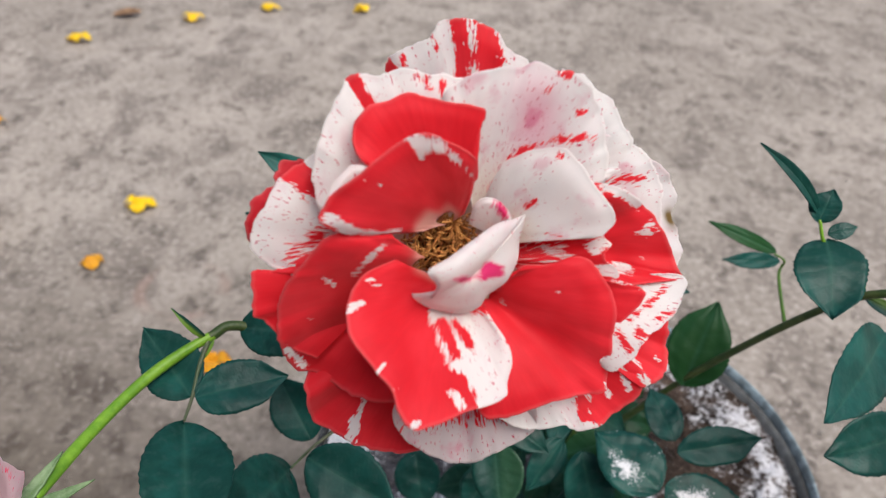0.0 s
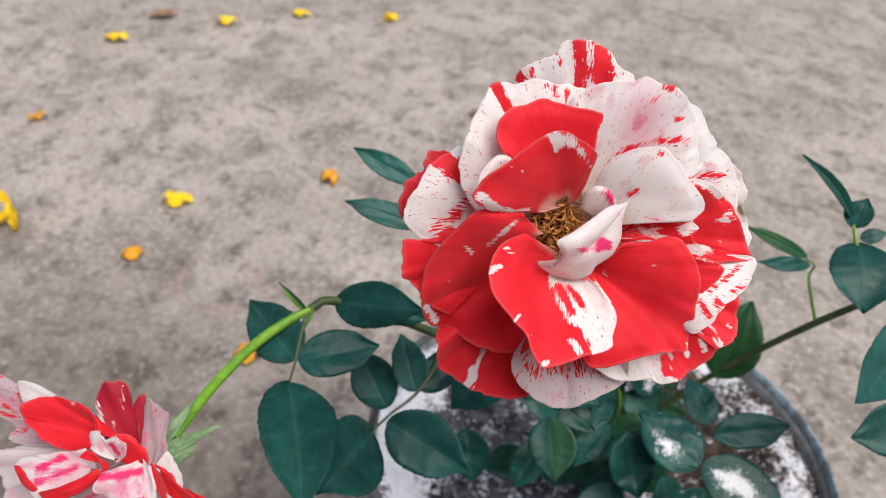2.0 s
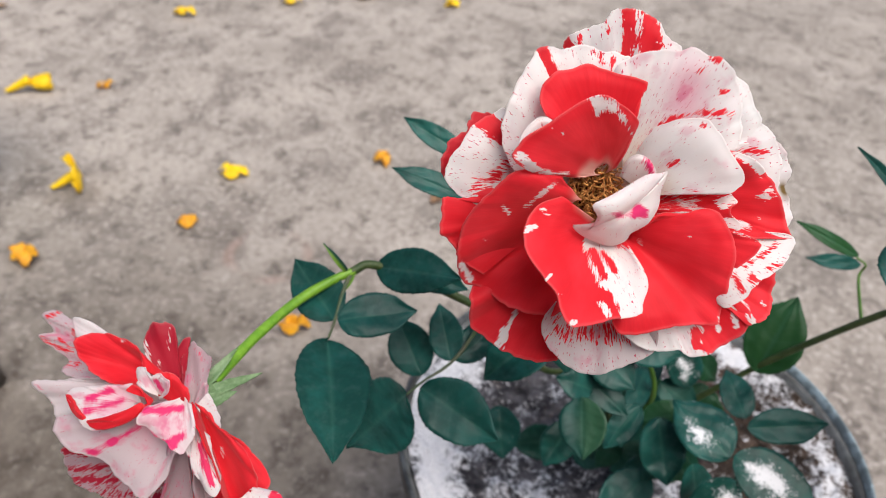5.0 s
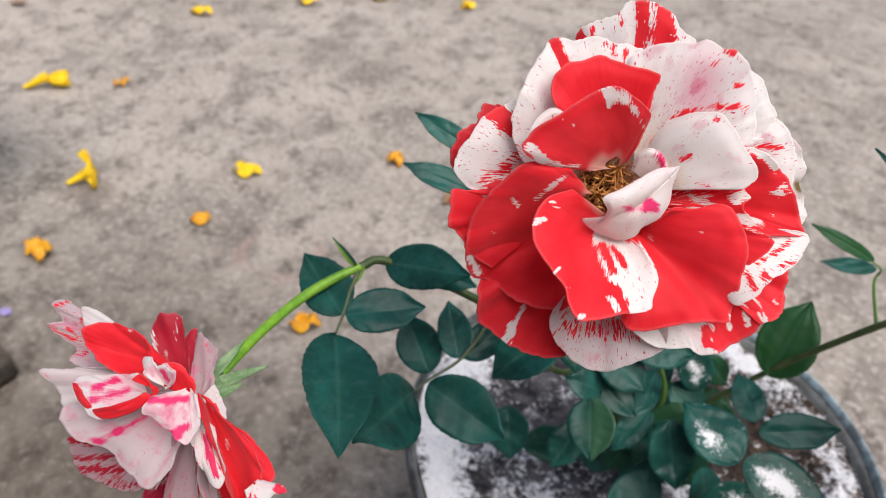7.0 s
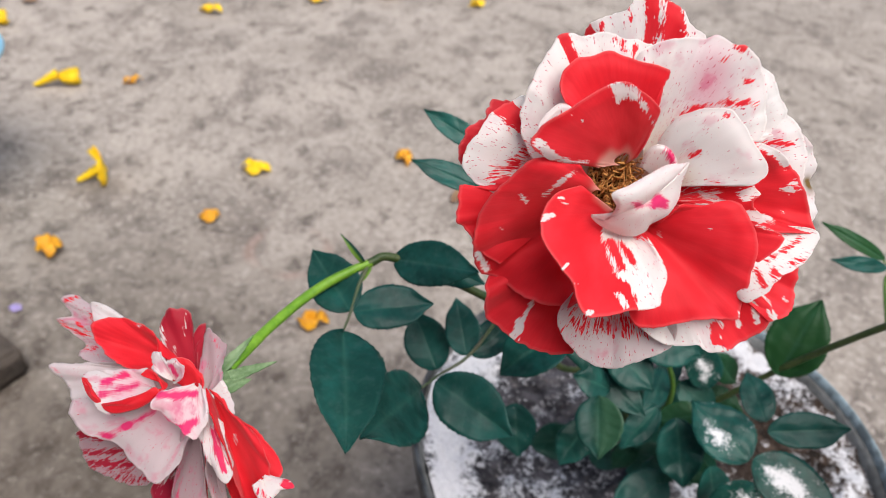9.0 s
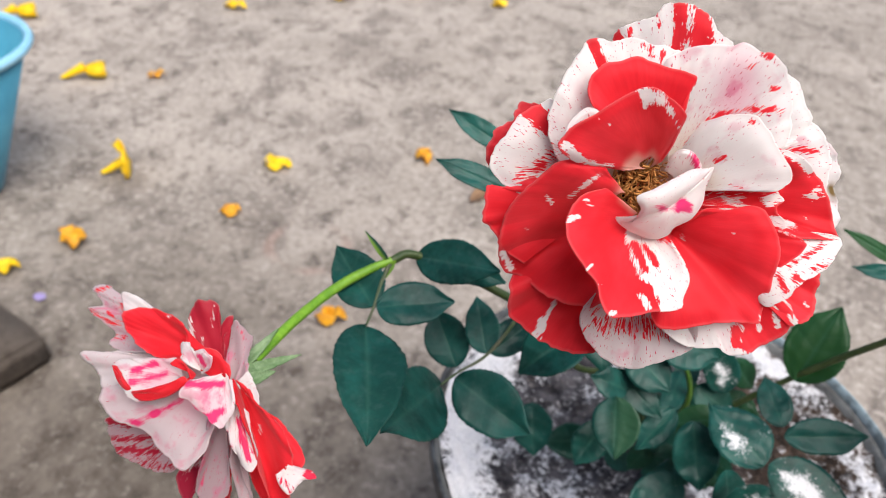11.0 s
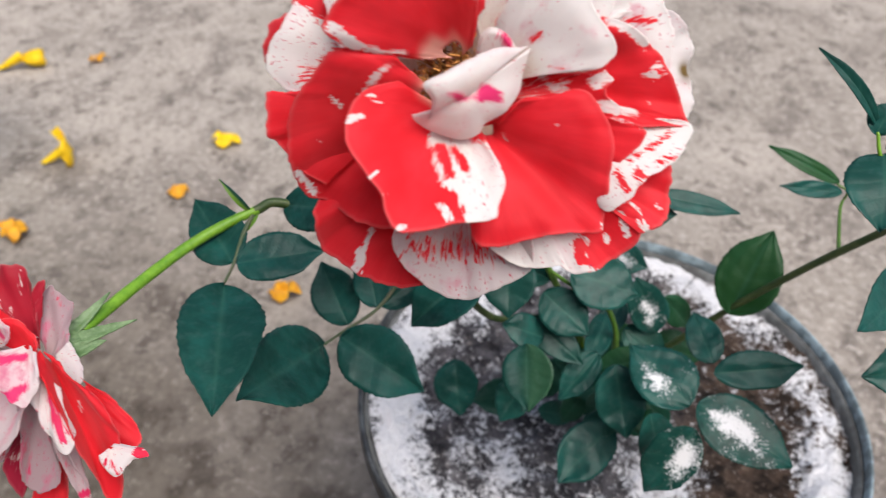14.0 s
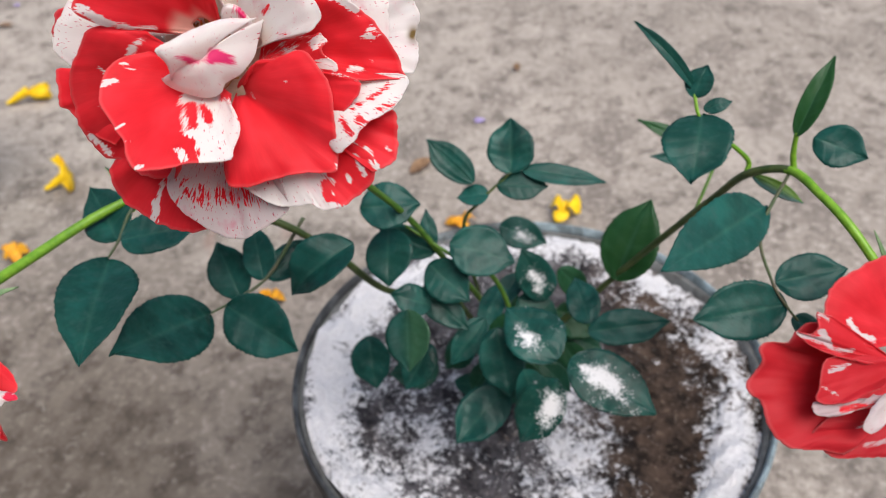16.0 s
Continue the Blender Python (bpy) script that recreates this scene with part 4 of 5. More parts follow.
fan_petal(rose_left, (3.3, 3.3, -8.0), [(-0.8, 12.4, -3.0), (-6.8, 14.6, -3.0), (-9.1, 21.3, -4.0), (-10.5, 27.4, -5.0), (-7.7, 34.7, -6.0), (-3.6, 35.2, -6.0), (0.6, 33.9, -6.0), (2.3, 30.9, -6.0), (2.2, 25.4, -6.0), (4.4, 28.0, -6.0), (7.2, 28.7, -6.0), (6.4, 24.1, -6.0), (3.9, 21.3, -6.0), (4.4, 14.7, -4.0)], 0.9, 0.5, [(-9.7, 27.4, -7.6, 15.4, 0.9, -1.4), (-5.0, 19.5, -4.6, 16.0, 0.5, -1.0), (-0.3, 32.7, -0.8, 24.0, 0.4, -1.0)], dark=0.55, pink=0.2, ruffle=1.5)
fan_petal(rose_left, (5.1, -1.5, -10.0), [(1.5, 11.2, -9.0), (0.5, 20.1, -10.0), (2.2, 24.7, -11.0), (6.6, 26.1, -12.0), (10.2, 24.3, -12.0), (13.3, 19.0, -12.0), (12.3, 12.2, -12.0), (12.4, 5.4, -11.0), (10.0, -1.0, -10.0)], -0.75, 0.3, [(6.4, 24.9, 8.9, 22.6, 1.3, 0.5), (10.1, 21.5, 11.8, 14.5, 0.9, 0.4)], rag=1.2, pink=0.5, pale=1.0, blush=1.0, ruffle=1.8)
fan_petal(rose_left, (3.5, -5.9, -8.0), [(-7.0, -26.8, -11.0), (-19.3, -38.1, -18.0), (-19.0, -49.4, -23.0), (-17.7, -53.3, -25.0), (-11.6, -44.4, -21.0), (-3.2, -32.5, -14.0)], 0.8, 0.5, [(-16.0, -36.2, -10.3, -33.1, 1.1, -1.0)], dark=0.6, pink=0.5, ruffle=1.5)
fan_petal(rose_left, (5.3, -10.7, -10.0), [(-10.4, -47.9, -22.0), (-15.4, -57.7, -27.0), (-8.0, -60.7, -28.0), (-1.6, -55.4, -27.0), (3.3, -45.2, -20.0)], 0.95, 0.2, [])
fan_petal(rose_left, (11.1, -7.7, -6.0), [(11.1, -31.8, -12.0), (12.9, -43.0, -18.0), (15.6, -51.1, -22.0), (19.7, -53.7, -23.0), (22.4, -33.8, -12.0)], 0.96, 0.2, [])
fan_petal(rose_left, (18.0, -7.6, -6.0), [(25.2, -12.6, -7.0), (32.4, -22.4, -9.0), (35.8, -29.2, -9.0), (35.2, -33.3, -9.0), (31.0, -33.4, -7.0)], 0.96, 0.2, [])
fan_petal(rose_left, (9.3, -7.4, -4.0), [(6.7, -31.4, -5.0), (7.9, -43.6, -11.0), (10.1, -52.5, -15.0), (12.7, -53.7, -16.0), (13.9, -49.3, -14.0), (11.4, -37.7, -8.0), (11.8, -28.5, -3.0)], -0.7, 0.3, [(11.2, -50.7, 14.7, -49.6, 1.3, 1.5), (6.9, -33.1, 10.1, -45.5, 0.5, 0.6)], pink=0.7, pale=0.6)
fan_petal(rose_left, (8.8, 0.2, 2.0), [(0.5, -12.2, 5.0), (-0.7, -20.5, 1.0), (-6.8, -35.5, -7.0), (-9.9, -45.9, -13.0), (-5.9, -49.1, -14.0), (0.4, -48.0, -14.0), (4.3, -43.2, -11.0), (6.8, -28.0, -3.0), (8.6, -15.8, 5.0)], -0.72, 0.2, [(-0.0, -17.5, -7.3, -40.9, 0.9, 0.8), (6.0, -23.2, 5.3, -39.8, 0.5, 0.6)], pink=0.8, pale=1.0, blush=0.8, ruffle=1.8)
fan_petal(rose_left, (7.4, 6.4, -2.0), [(-12.4, 4.4, 3.0), (-32.4, 2.0, 1.0), (-43.1, 0.2, 0.0), (-42.3, -7.7, 0.0), (-37.6, -12.1, 1.0), (-28.9, -15.3, 2.0), (-19.7, -22.3, 3.0), (-13.4, -27.7, 4.0), (-8.7, -30.6, 5.0), (-4.3, -28.3, 5.0), (0.6, -23.4, 6.0), (3.1, -16.6, 7.0), (9.6, -5.5, 8.0)], -0.88, 0.1, [(-10.1, -3.8, -21.0, -9.4, 1.1, 1.6), (-21.0, -9.4, -29.3, -13.0, 0.9, 1.4), (-15.6, -23.5, -13.2, -18.9, 0.5, 1.0), (-38.1, -11.6, -24.2, -14.3, 0.5, 0.8), (-34.8, -9.7, -29.3, -12.8, 0.5, 0.7)], pink=1.0, pale=0.4, blush=0.5, veil=0.5, glow=(-6.6, -3.0), ruffle=2.1)
fan_petal(rose_left, (-7.4, 4.9, 6.0), [(-11.4, 13.1, 6.0), (-23.4, 12.5, 4.0), (-34.0, 11.8, 3.0), (-37.1, 9.2, 4.0), (-34.7, 5.4, 7.0), (-29.9, 0.3, 9.0), (-25.7, -2.5, 10.0), (-18.0, -2.4, 11.0), (-11.0, -0.5, 12.0), (-5.6, 3.1, 12.0)], -0.78, 0.08, [(-28.4, 7.8, -19.8, 10.7, 1.3, 1.6), (-27.7, 3.6, -15.3, 6.4, 1.3, 1.4)], pink=1.0, blush=0.6, veil=0.5, glow=(-16.7, 7.2), ruffle=1.5)
fan_petal(rose_left, (-30.9, 5.5, 11.0), [(-37.1, 9.8, 5.0), (-34.4, 9.5, 6.0), (-30.9, 6.2, 9.0), (-27.6, 3.0, 11.0), (-27.5, 0.8, 11.0), (-30.0, 1.1, 10.0), (-33.8, 4.7, 8.0), (-37.1, 9.8, 5.0)], 1.0, 0.1, [])
fan_petal(rose_left, (-15.3, 0.8, 15.0), [(-27.9, -0.0, 11.0), (-24.4, 1.2, 13.0), (-17.9, 2.5, 14.0), (-10.0, 4.9, 15.0), (-5.0, 6.9, 15.0), (-4.1, 3.9, 15.0), (-10.1, -0.2, 14.0), (-17.2, -2.3, 13.0), (-24.4, -2.6, 12.0), (-27.9, -0.0, 11.0)], 1.0, 0.15, [(-24.9, 0.2, -21.6, -0.5, 0.7, -0.5)], whole=True, ruffle=0.6)
fan_petal(rose_left, (8.7, 1.3, 2.0), [(-6.8, 12.1, 8.0), (-0.3, 16.5, 8.0), (5.0, 16.0, 8.0), (8.6, 11.9, 8.0), (10.5, 7.1, 8.0), (7.6, 1.2, 9.0), (-0.1, 2.1, 9.0)], 0.95, 0.3, [(1.9, 9.3, 3.7, 4.8, 0.9, -0.6)], ruffle=1.5)
fan_petal(rose_left, (9.3, 2.7, 4.0), [(7.4, -9.9, 10.0), (10.5, -14.8, 11.0), (11.9, -20.4, 11.0), (14.9, -25.7, 10.0), (18.3, -29.5, 10.0), (20.8, -28.8, 9.0), (21.4, -25.6, 8.0), (20.1, -18.3, 8.0), (18.1, -8.4, 9.0)], -0.7, 0.5, [(14.2, -11.1, 18.9, -24.6, 1.1, 1.6), (10.2, -14.8, 11.9, -19.9, 0.4, 1.0)], pink=0.7, ruffle=1.7)
fan_petal(rose_left, (12.1, 5.2, 6.0), [(9.5, 3.4, 9.0), (11.8, 0.1, 12.0), (16.3, -5.6, 13.0), (17.7, -11.3, 13.0), (20.8, -20.0, 12.0), (21.5, -29.9, 6.0), (23.3, -42.0, 0.0), (24.9, -51.4, -5.0), (28.3, -51.4, -6.0), (31.8, -42.4, -2.0), (33.0, -33.8, 1.0), (34.0, -25.6, 3.0), (32.6, -18.4, 6.0), (28.3, -11.8, 7.0), (22.1, -5.2, 8.0), (18.5, 1.2, 8.0)], 0.96, 0.25, [(20.8, -13.5, 21.2, -17.0, 0.7, -1.3), (16.1, -0.3, 17.0, -1.8, 0.4, -0.9), (12.0, -5.9, 13.5, -7.8, 0.4, -1.0)], ruffle=1.3)
fan_petal(rose_left, (31.0, -30.0, 3.0), [(28.2, -32.0, 6.0), (29.4, -35.8, 6.0), (32.5, -39.5, 5.0), (35.8, -38.0, 4.0), (38.8, -34.7, 3.0), (42.6, -34.6, 2.0), (41.9, -32.7, 2.0), (37.4, -31.2, 2.0), (32.1, -29.4, 2.0)], -0.85, 0.3, [(39.7, -32.7, 42.8, -34.4, 1.3, 1.8), (30.5, -34.5, 33.4, -37.9, 1.3, 0.9)], pink=0.3, ruffle=1.2)
fan_petal(rose_left, (9.4, 7.6, 8.0), [(-2.0, 5.7, 15.0), (-4.7, 3.3, 17.0), (-4.4, 0.4, 17.0), (0.6, -4.4, 17.0), (6.3, -9.5, 17.0), (10.3, -12.0, 16.0), (13.7, -7.6, 15.0), (14.6, -2.3, 14.0), (12.6, 4.9, 12.0)], -0.82, 0.08, [(-2.3, 4.4, 8.5, 3.5, 1.3, 1.9), (6.1, -8.1, 10.3, -5.6, 1.8, 1.5), (-3.7, -1.3, 6.0, -9.7, 0.7, 1.7)], pink=1.0, blush=0.5, veil=0.35, glow=(6.5, -4.9), ruffle=2.1)
fan_petal(rose_left, (0.5, 7.9, 8.0), [(-7.1, 12.9, 12.0), (-8.8, 17.2, 12.0), (-7.1, 20.0, 12.0), (-4.6, 19.8, 12.0), (-2.4, 16.9, 12.0), (2.1, 16.8, 13.0), (5.2, 14.5, 13.0), (4.5, 10.1, 12.0), (0.8, 7.9, 12.0)], -0.85, 0.1, [(-0.0, 14.2, 1.8, 11.1, 1.3, 1.6), (-7.2, 16.3, -5.8, 13.5, 0.7, 1.0)], pink=1.0, blush=0.6, ruffle=2.1)
fan_petal(rose_left, (-2.0, 7.1, 9.0), [(-10.7, 11.3, 13.0), (-8.1, 13.2, 13.0), (-4.6, 10.8, 14.0), (-2.8, 5.9, 14.0), (-4.5, 1.8, 15.0), (-7.1, 4.6, 14.0)], 0.96, 0.2, [])
rose_right = flower((0.2900, 0.2600, 0.5173), (0.9794, 0.1978, -0.0397), (-0.0921, 0.6138, 0.7841), (0.1795, -0.7643, 0.6194), (31.3, 23.1, -12.0), 'deep red rose with pale flecks, turned sideways')
# dark here also paints in the shade on this bloom's petals
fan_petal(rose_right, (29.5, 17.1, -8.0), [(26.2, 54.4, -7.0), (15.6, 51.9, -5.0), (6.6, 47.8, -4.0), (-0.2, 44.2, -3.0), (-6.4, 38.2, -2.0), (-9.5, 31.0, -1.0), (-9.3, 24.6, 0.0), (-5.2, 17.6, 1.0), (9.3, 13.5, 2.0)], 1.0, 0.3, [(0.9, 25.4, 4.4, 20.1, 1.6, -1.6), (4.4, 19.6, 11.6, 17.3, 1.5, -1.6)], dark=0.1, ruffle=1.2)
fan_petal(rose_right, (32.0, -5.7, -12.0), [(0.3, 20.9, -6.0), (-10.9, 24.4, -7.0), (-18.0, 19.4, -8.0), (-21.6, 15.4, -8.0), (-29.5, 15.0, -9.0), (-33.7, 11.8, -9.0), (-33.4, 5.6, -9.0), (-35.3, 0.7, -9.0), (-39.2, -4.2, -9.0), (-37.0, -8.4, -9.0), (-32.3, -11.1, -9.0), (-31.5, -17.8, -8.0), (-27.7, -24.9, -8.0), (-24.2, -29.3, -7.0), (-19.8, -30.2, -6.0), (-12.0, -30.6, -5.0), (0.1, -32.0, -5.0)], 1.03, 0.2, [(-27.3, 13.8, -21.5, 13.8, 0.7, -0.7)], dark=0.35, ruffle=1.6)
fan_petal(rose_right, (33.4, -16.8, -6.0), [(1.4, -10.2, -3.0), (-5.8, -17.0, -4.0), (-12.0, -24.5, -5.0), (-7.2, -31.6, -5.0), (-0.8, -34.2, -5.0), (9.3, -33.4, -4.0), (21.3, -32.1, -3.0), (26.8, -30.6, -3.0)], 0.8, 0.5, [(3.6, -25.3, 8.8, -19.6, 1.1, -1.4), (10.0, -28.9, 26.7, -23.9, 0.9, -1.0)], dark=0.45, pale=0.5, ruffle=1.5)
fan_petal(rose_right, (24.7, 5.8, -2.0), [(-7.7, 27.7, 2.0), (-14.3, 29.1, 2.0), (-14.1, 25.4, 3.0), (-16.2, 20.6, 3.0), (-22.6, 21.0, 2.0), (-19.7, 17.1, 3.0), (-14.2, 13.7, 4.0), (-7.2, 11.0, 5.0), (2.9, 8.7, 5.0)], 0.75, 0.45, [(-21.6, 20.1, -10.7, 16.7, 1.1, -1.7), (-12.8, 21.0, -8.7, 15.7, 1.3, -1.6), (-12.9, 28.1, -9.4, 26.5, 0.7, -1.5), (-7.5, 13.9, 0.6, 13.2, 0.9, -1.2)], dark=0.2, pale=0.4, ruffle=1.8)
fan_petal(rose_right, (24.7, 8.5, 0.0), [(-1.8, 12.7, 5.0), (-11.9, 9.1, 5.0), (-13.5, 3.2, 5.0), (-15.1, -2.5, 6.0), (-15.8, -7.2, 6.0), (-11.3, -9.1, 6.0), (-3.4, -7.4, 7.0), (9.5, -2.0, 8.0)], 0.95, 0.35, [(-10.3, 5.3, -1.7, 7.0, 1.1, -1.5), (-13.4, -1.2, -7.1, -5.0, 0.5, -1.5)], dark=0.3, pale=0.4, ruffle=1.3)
fan_petal(rose_right, (25.4, -6.1, -1.0), [(-5.9, -7.1, 4.0), (-14.6, -8.8, 3.0), (-16.7, -10.7, 3.0), (-13.6, -14.0, 3.0), (-4.2, -13.5, 4.0), (8.9, -5.0, 5.0)], -0.6, 0.4, [(-4.1, -11.4, 9.0, -8.7, 0.9, 1.2)], pale=0.55, ruffle=1.3)
fan_petal(rose_right, (21.2, -2.7, 4.0), [(12.3, -3.9, 8.0), (6.3, -10.0, 8.0), (2.6, -17.5, 8.0), (5.0, -20.5, 8.0), (10.1, -18.4, 8.0), (17.7, -10.9, 8.0)], -0.9, 0.25, [], pale=0.2)
sepal(rose_left, (8.0, 3.9, -16.0), (31.3, 11.0, -26.0), 5.2, 1.2)
sepal(rose_left, (8.8, 0.7, -14.0), (21.8, 4.6, -20.0), 6.4, 0.5)
sepal(rose_left, (7.9, 7.2, -18.0), (20.9, 22.3, -28.0), 4.8, -1.0)
sepal(rose_right, (28.8, 23.1, -12.0), (16.4, 64.3, -10.0), 5.0, 2.0)
sepal(rose_right, (28.8, 23.1, -12.0), (46.3, 45.5, -20.0), 5.0, 2.0)
# canes and twigs
stem("cane", [(0.1221, 0.3956, 0.3539), (0.0937, 0.3716, 0.4374), (0.0600, 0.3479, 0.4583), (0.0382, 0.3292, 0.4981), (0.0165, 0.3119, 0.5315), (-0.0335, 0.3013, 0.5561), (-0.0473, 0.2932, 0.5561), (-0.0652, 0.2732, 0.5524), (-0.0768, 0.2450, 0.5512), (-0.0820, 0.2094, 0.5557)], 0.0019, 0.0025, M_STEM, bright=(6, 9))
stem("cane", [(0.1241, 0.3960, 0.3538), (0.1123, 0.3934, 0.4105), (0.0931, 0.3627, 0.4750), (0.0768, 0.3362, 0.5278), (0.0585, 0.2758, 0.6039), (0.0624, 0.2400, 0.6402)], 0.0019, 0.0017, M_SHOOT)
stem("cane", [(0.1282, 0.3968, 0.3536), (0.1662, 0.3993, 0.4022), (0.1977, 0.3964, 0.4501), (0.2215, 0.3866, 0.4916), (0.2402, 0.3741, 0.5272), (0.2512, 0.3591, 0.5539), (0.2675, 0.3481, 0.5648), (0.2783, 0.3285, 0.5649), (0.2907, 0.3096, 0.5590), (0.3115, 0.2918, 0.5374)], 0.0021, 0.0021, M_STEM, bright=(6, 9))
stem("shoot", [(0.2693, 0.3485, 0.5647), (0.2675, 0.3501, 0.5737), (0.2667, 0.3505, 0.5841)], 0.0016, 0.0011, M_STEM_YOUNG)
stem("shoot", [(0.2511, 0.3594, 0.5544), (0.2507, 0.3617, 0.5606), (0.2400, 0.3596, 0.5708), (0.2245, 0.3581, 0.5831), (0.2198, 0.3631, 0.5939)], 0.0015, 0.0008, M_STEM_YOUNG)
stem("cane", [(0.1249, 0.3962, 0.3538), (0.1078, 0.3973, 0.4167), (0.1006, 0.3844, 0.4835), (0.1109, 0.3836, 0.5054), (0.1285, 0.3906, 0.5234)], 0.0016, 0.0007, M_STEM)
stem("cane", [(0.1232, 0.3967, 0.3469), (0.1327, 0.3702, 0.4244), (0.1209, 0.3628, 0.4672), (0.0987, 0.3540, 0.4869), (0.0722, 0.3551, 0.5040)], 0.0020, 0.0008, M_SHOOT)
stem("leaf_stalk", [(-0.0473, 0.2932, 0.5561), (-0.0480, 0.2800, 0.5520), (-0.0478, 0.2680, 0.5465), (-0.0478, 0.2570, 0.5443)], 0.0011, 0.0006, M_STALK)
stem("leaf_stalk", [(0.0244, 0.3237, 0.5276), (0.0092, 0.3000, 0.5042), (-0.0050, 0.2840, 0.4985), (-0.0113, 0.2705, 0.5009)], 0.0011, 0.0006, M_STALK)
stem("leaf_stalk", [(0.2676, 0.3475, 0.5639), (0.2573, 0.3291, 0.5411), (0.2650, 0.3168, 0.5219), (0.2735, 0.3103, 0.5115), (0.2794, 0.3073, 0.5061)], 0.0009, 0.0006, M_STALK)
stem("leaf_stalk", [(0.2332, 0.3795, 0.5133), (0.2467, 0.4333, 0.5057), (0.2488, 0.4377, 0.5136), (0.2425, 0.4395, 0.5170)], 0.0011, 0.0006, M_SHOOT)
# leaves beside the sideways rose
leaf((-0.0478, 0.2570, 0.5443), (-0.0255, 0.1946, 0.5402), 0.0315, fold=0.16, up=(0.45, -0.55, 0.7))
leaf((-0.0485, 0.2683, 0.5460), (-0.0771, 0.2958, 0.5556), 0.0235, droop=0.0)
leaf((-0.0462, 0.2675, 0.5466), (-0.0107, 0.2801, 0.5506), 0.0210)
leaf((-0.0113, 0.2705, 0.5009), (-0.0238, 0.2104, 0.5295), 0.0325, up=(0.65, 0.0, 0.7))
leaf((-0.0050, 0.2764, 0.5013), (0.0385, 0.2610, 0.4915), 0.0300)
leaf((-0.0085, 0.2965, 0.4885), (-0.0275, 0.3164, 0.5098), 0.0240)
leaf((0.0065, 0.2987, 0.5019), (-0.0058, 0.3229, 0.5192), 0.0180)
leaf((0.0088, 0.2997, 0.5025), (0.0288, 0.3249, 0.5116), 0.0180)
leaf((-0.0357, 0.3009, 0.5559), (0.0082, 0.2882, 0.5686), 0.0215)
leaf((-0.0182, 0.3052, 0.5547), (0.0105, 0.3009, 0.5516), 0.0136)
leaf((-0.0035, 0.3528, 0.5969), (-0.0378, 0.3581, 0.6108), 0.0117)
leaf((0.0023, 0.3237, 0.5911), (-0.0353, 0.3250, 0.6003), 0.0117)
leaf((-0.0485, 0.2923, 0.5557), (-0.0610, 0.2925, 0.5716), 0.0031, young=0.7, droop=0.3)
leaf((-0.0456, 0.2926, 0.5555), (-0.0494, 0.2823, 0.5511), 0.0036, young=0.7)
# leaves over the pot
leaf((0.0551, 0.3131, 0.5217), (0.0259, 0.2901, 0.5018), 0.0276, fold=0.6, droop=0.2)
leaf((0.0540, 0.3332, 0.5307), (0.0854, 0.3409, 0.5311), 0.0246)
leaf((0.0651, 0.3448, 0.5095), (0.0700, 0.3208, 0.4865), 0.0263)
leaf((0.0885, 0.3570, 0.4855), (0.0561, 0.3516, 0.5044), 0.0173)
leaf((0.0842, 0.3642, 0.4794), (0.0785, 0.3791, 0.4995), 0.0103)
leaf((0.0983, 0.3541, 0.4952), (0.1361, 0.3548, 0.4852), 0.0277)
leaf((0.0858, 0.3518, 0.4798), (0.1124, 0.3355, 0.4682), 0.0240)
leaf((0.0891, 0.3369, 0.4605), (0.0663, 0.3327, 0.4701), 0.0188)
leaf((0.0806, 0.3454, 0.4654), (0.1125, 0.3325, 0.4483), 0.0183)
leaf((0.0813, 0.3154, 0.4756), (0.0867, 0.2897, 0.4535), 0.0240, young=0.1)
leaf((0.0840, 0.3499, 0.4135), (0.0706, 0.3287, 0.3912), 0.0227)
leaf((0.0363, 0.3652, 0.3978), (0.0445, 0.3443, 0.3696), 0.0264, dust=0.5)
leaf((0.1353, 0.3315, 0.4012), (0.1095, 0.2995, 0.3822), 0.0290, dust=0.2)
leaf((0.1663, 0.3059, 0.4602), (0.1346, 0.3327, 0.4698), 0.0315, dust=0.85)
leaf((0.1826, 0.3464, 0.4514), (0.1710, 0.3750, 0.4607), 0.0190, dust=0.15)
leaf((0.1817, 0.3358, 0.4546), (0.2263, 0.3437, 0.4630), 0.0205, dust=0.25)
leaf((0.1734, 0.3167, 0.4500), (0.2215, 0.2966, 0.4369), 0.0305, dust=0.85)
leaf((0.1684, 0.2920, 0.4594), (0.1506, 0.2777, 0.4213), 0.0258, dust=0.85)
leaf((0.1293, 0.3303, 0.4548), (0.1410, 0.3077, 0.4234), 0.0258)
leaf((0.1204, 0.3440, 0.4475), (0.1028, 0.3231, 0.4268), 0.0171)
leaf((0.1491, 0.3045, 0.4501), (0.1603, 0.3002, 0.4138), 0.0193)
leaf((0.1534, 0.3749, 0.4403), (0.1372, 0.3840, 0.4724), 0.0234, dust=0.7)
leaf((0.1166, 0.4298, 0.4542), (0.1492, 0.4290, 0.4438), 0.0202, dust=0.6)
leaf((0.1963, 0.3930, 0.4471), (0.2129, 0.4228, 0.4903), 0.0329, dark=1)
leaf((0.1253, 0.3826, 0.4418), (0.1161, 0.3475, 0.4335), 0.0158)
leaf((0.1345, 0.3969, 0.4407), (0.1230, 0.3729, 0.4305), 0.0148)
# upper spray behind the pot
leaf((0.1064, 0.3866, 0.5168), (0.0774, 0.3969, 0.5380), 0.0168)
leaf((0.1289, 0.3902, 0.5229), (0.1256, 0.4100, 0.5482), 0.0273)
leaf((0.1207, 0.3869, 0.5163), (0.1505, 0.3897, 0.5160), 0.0160)
leaf((0.1349, 0.3929, 0.5245), (0.1834, 0.3940, 0.5198), 0.0126)
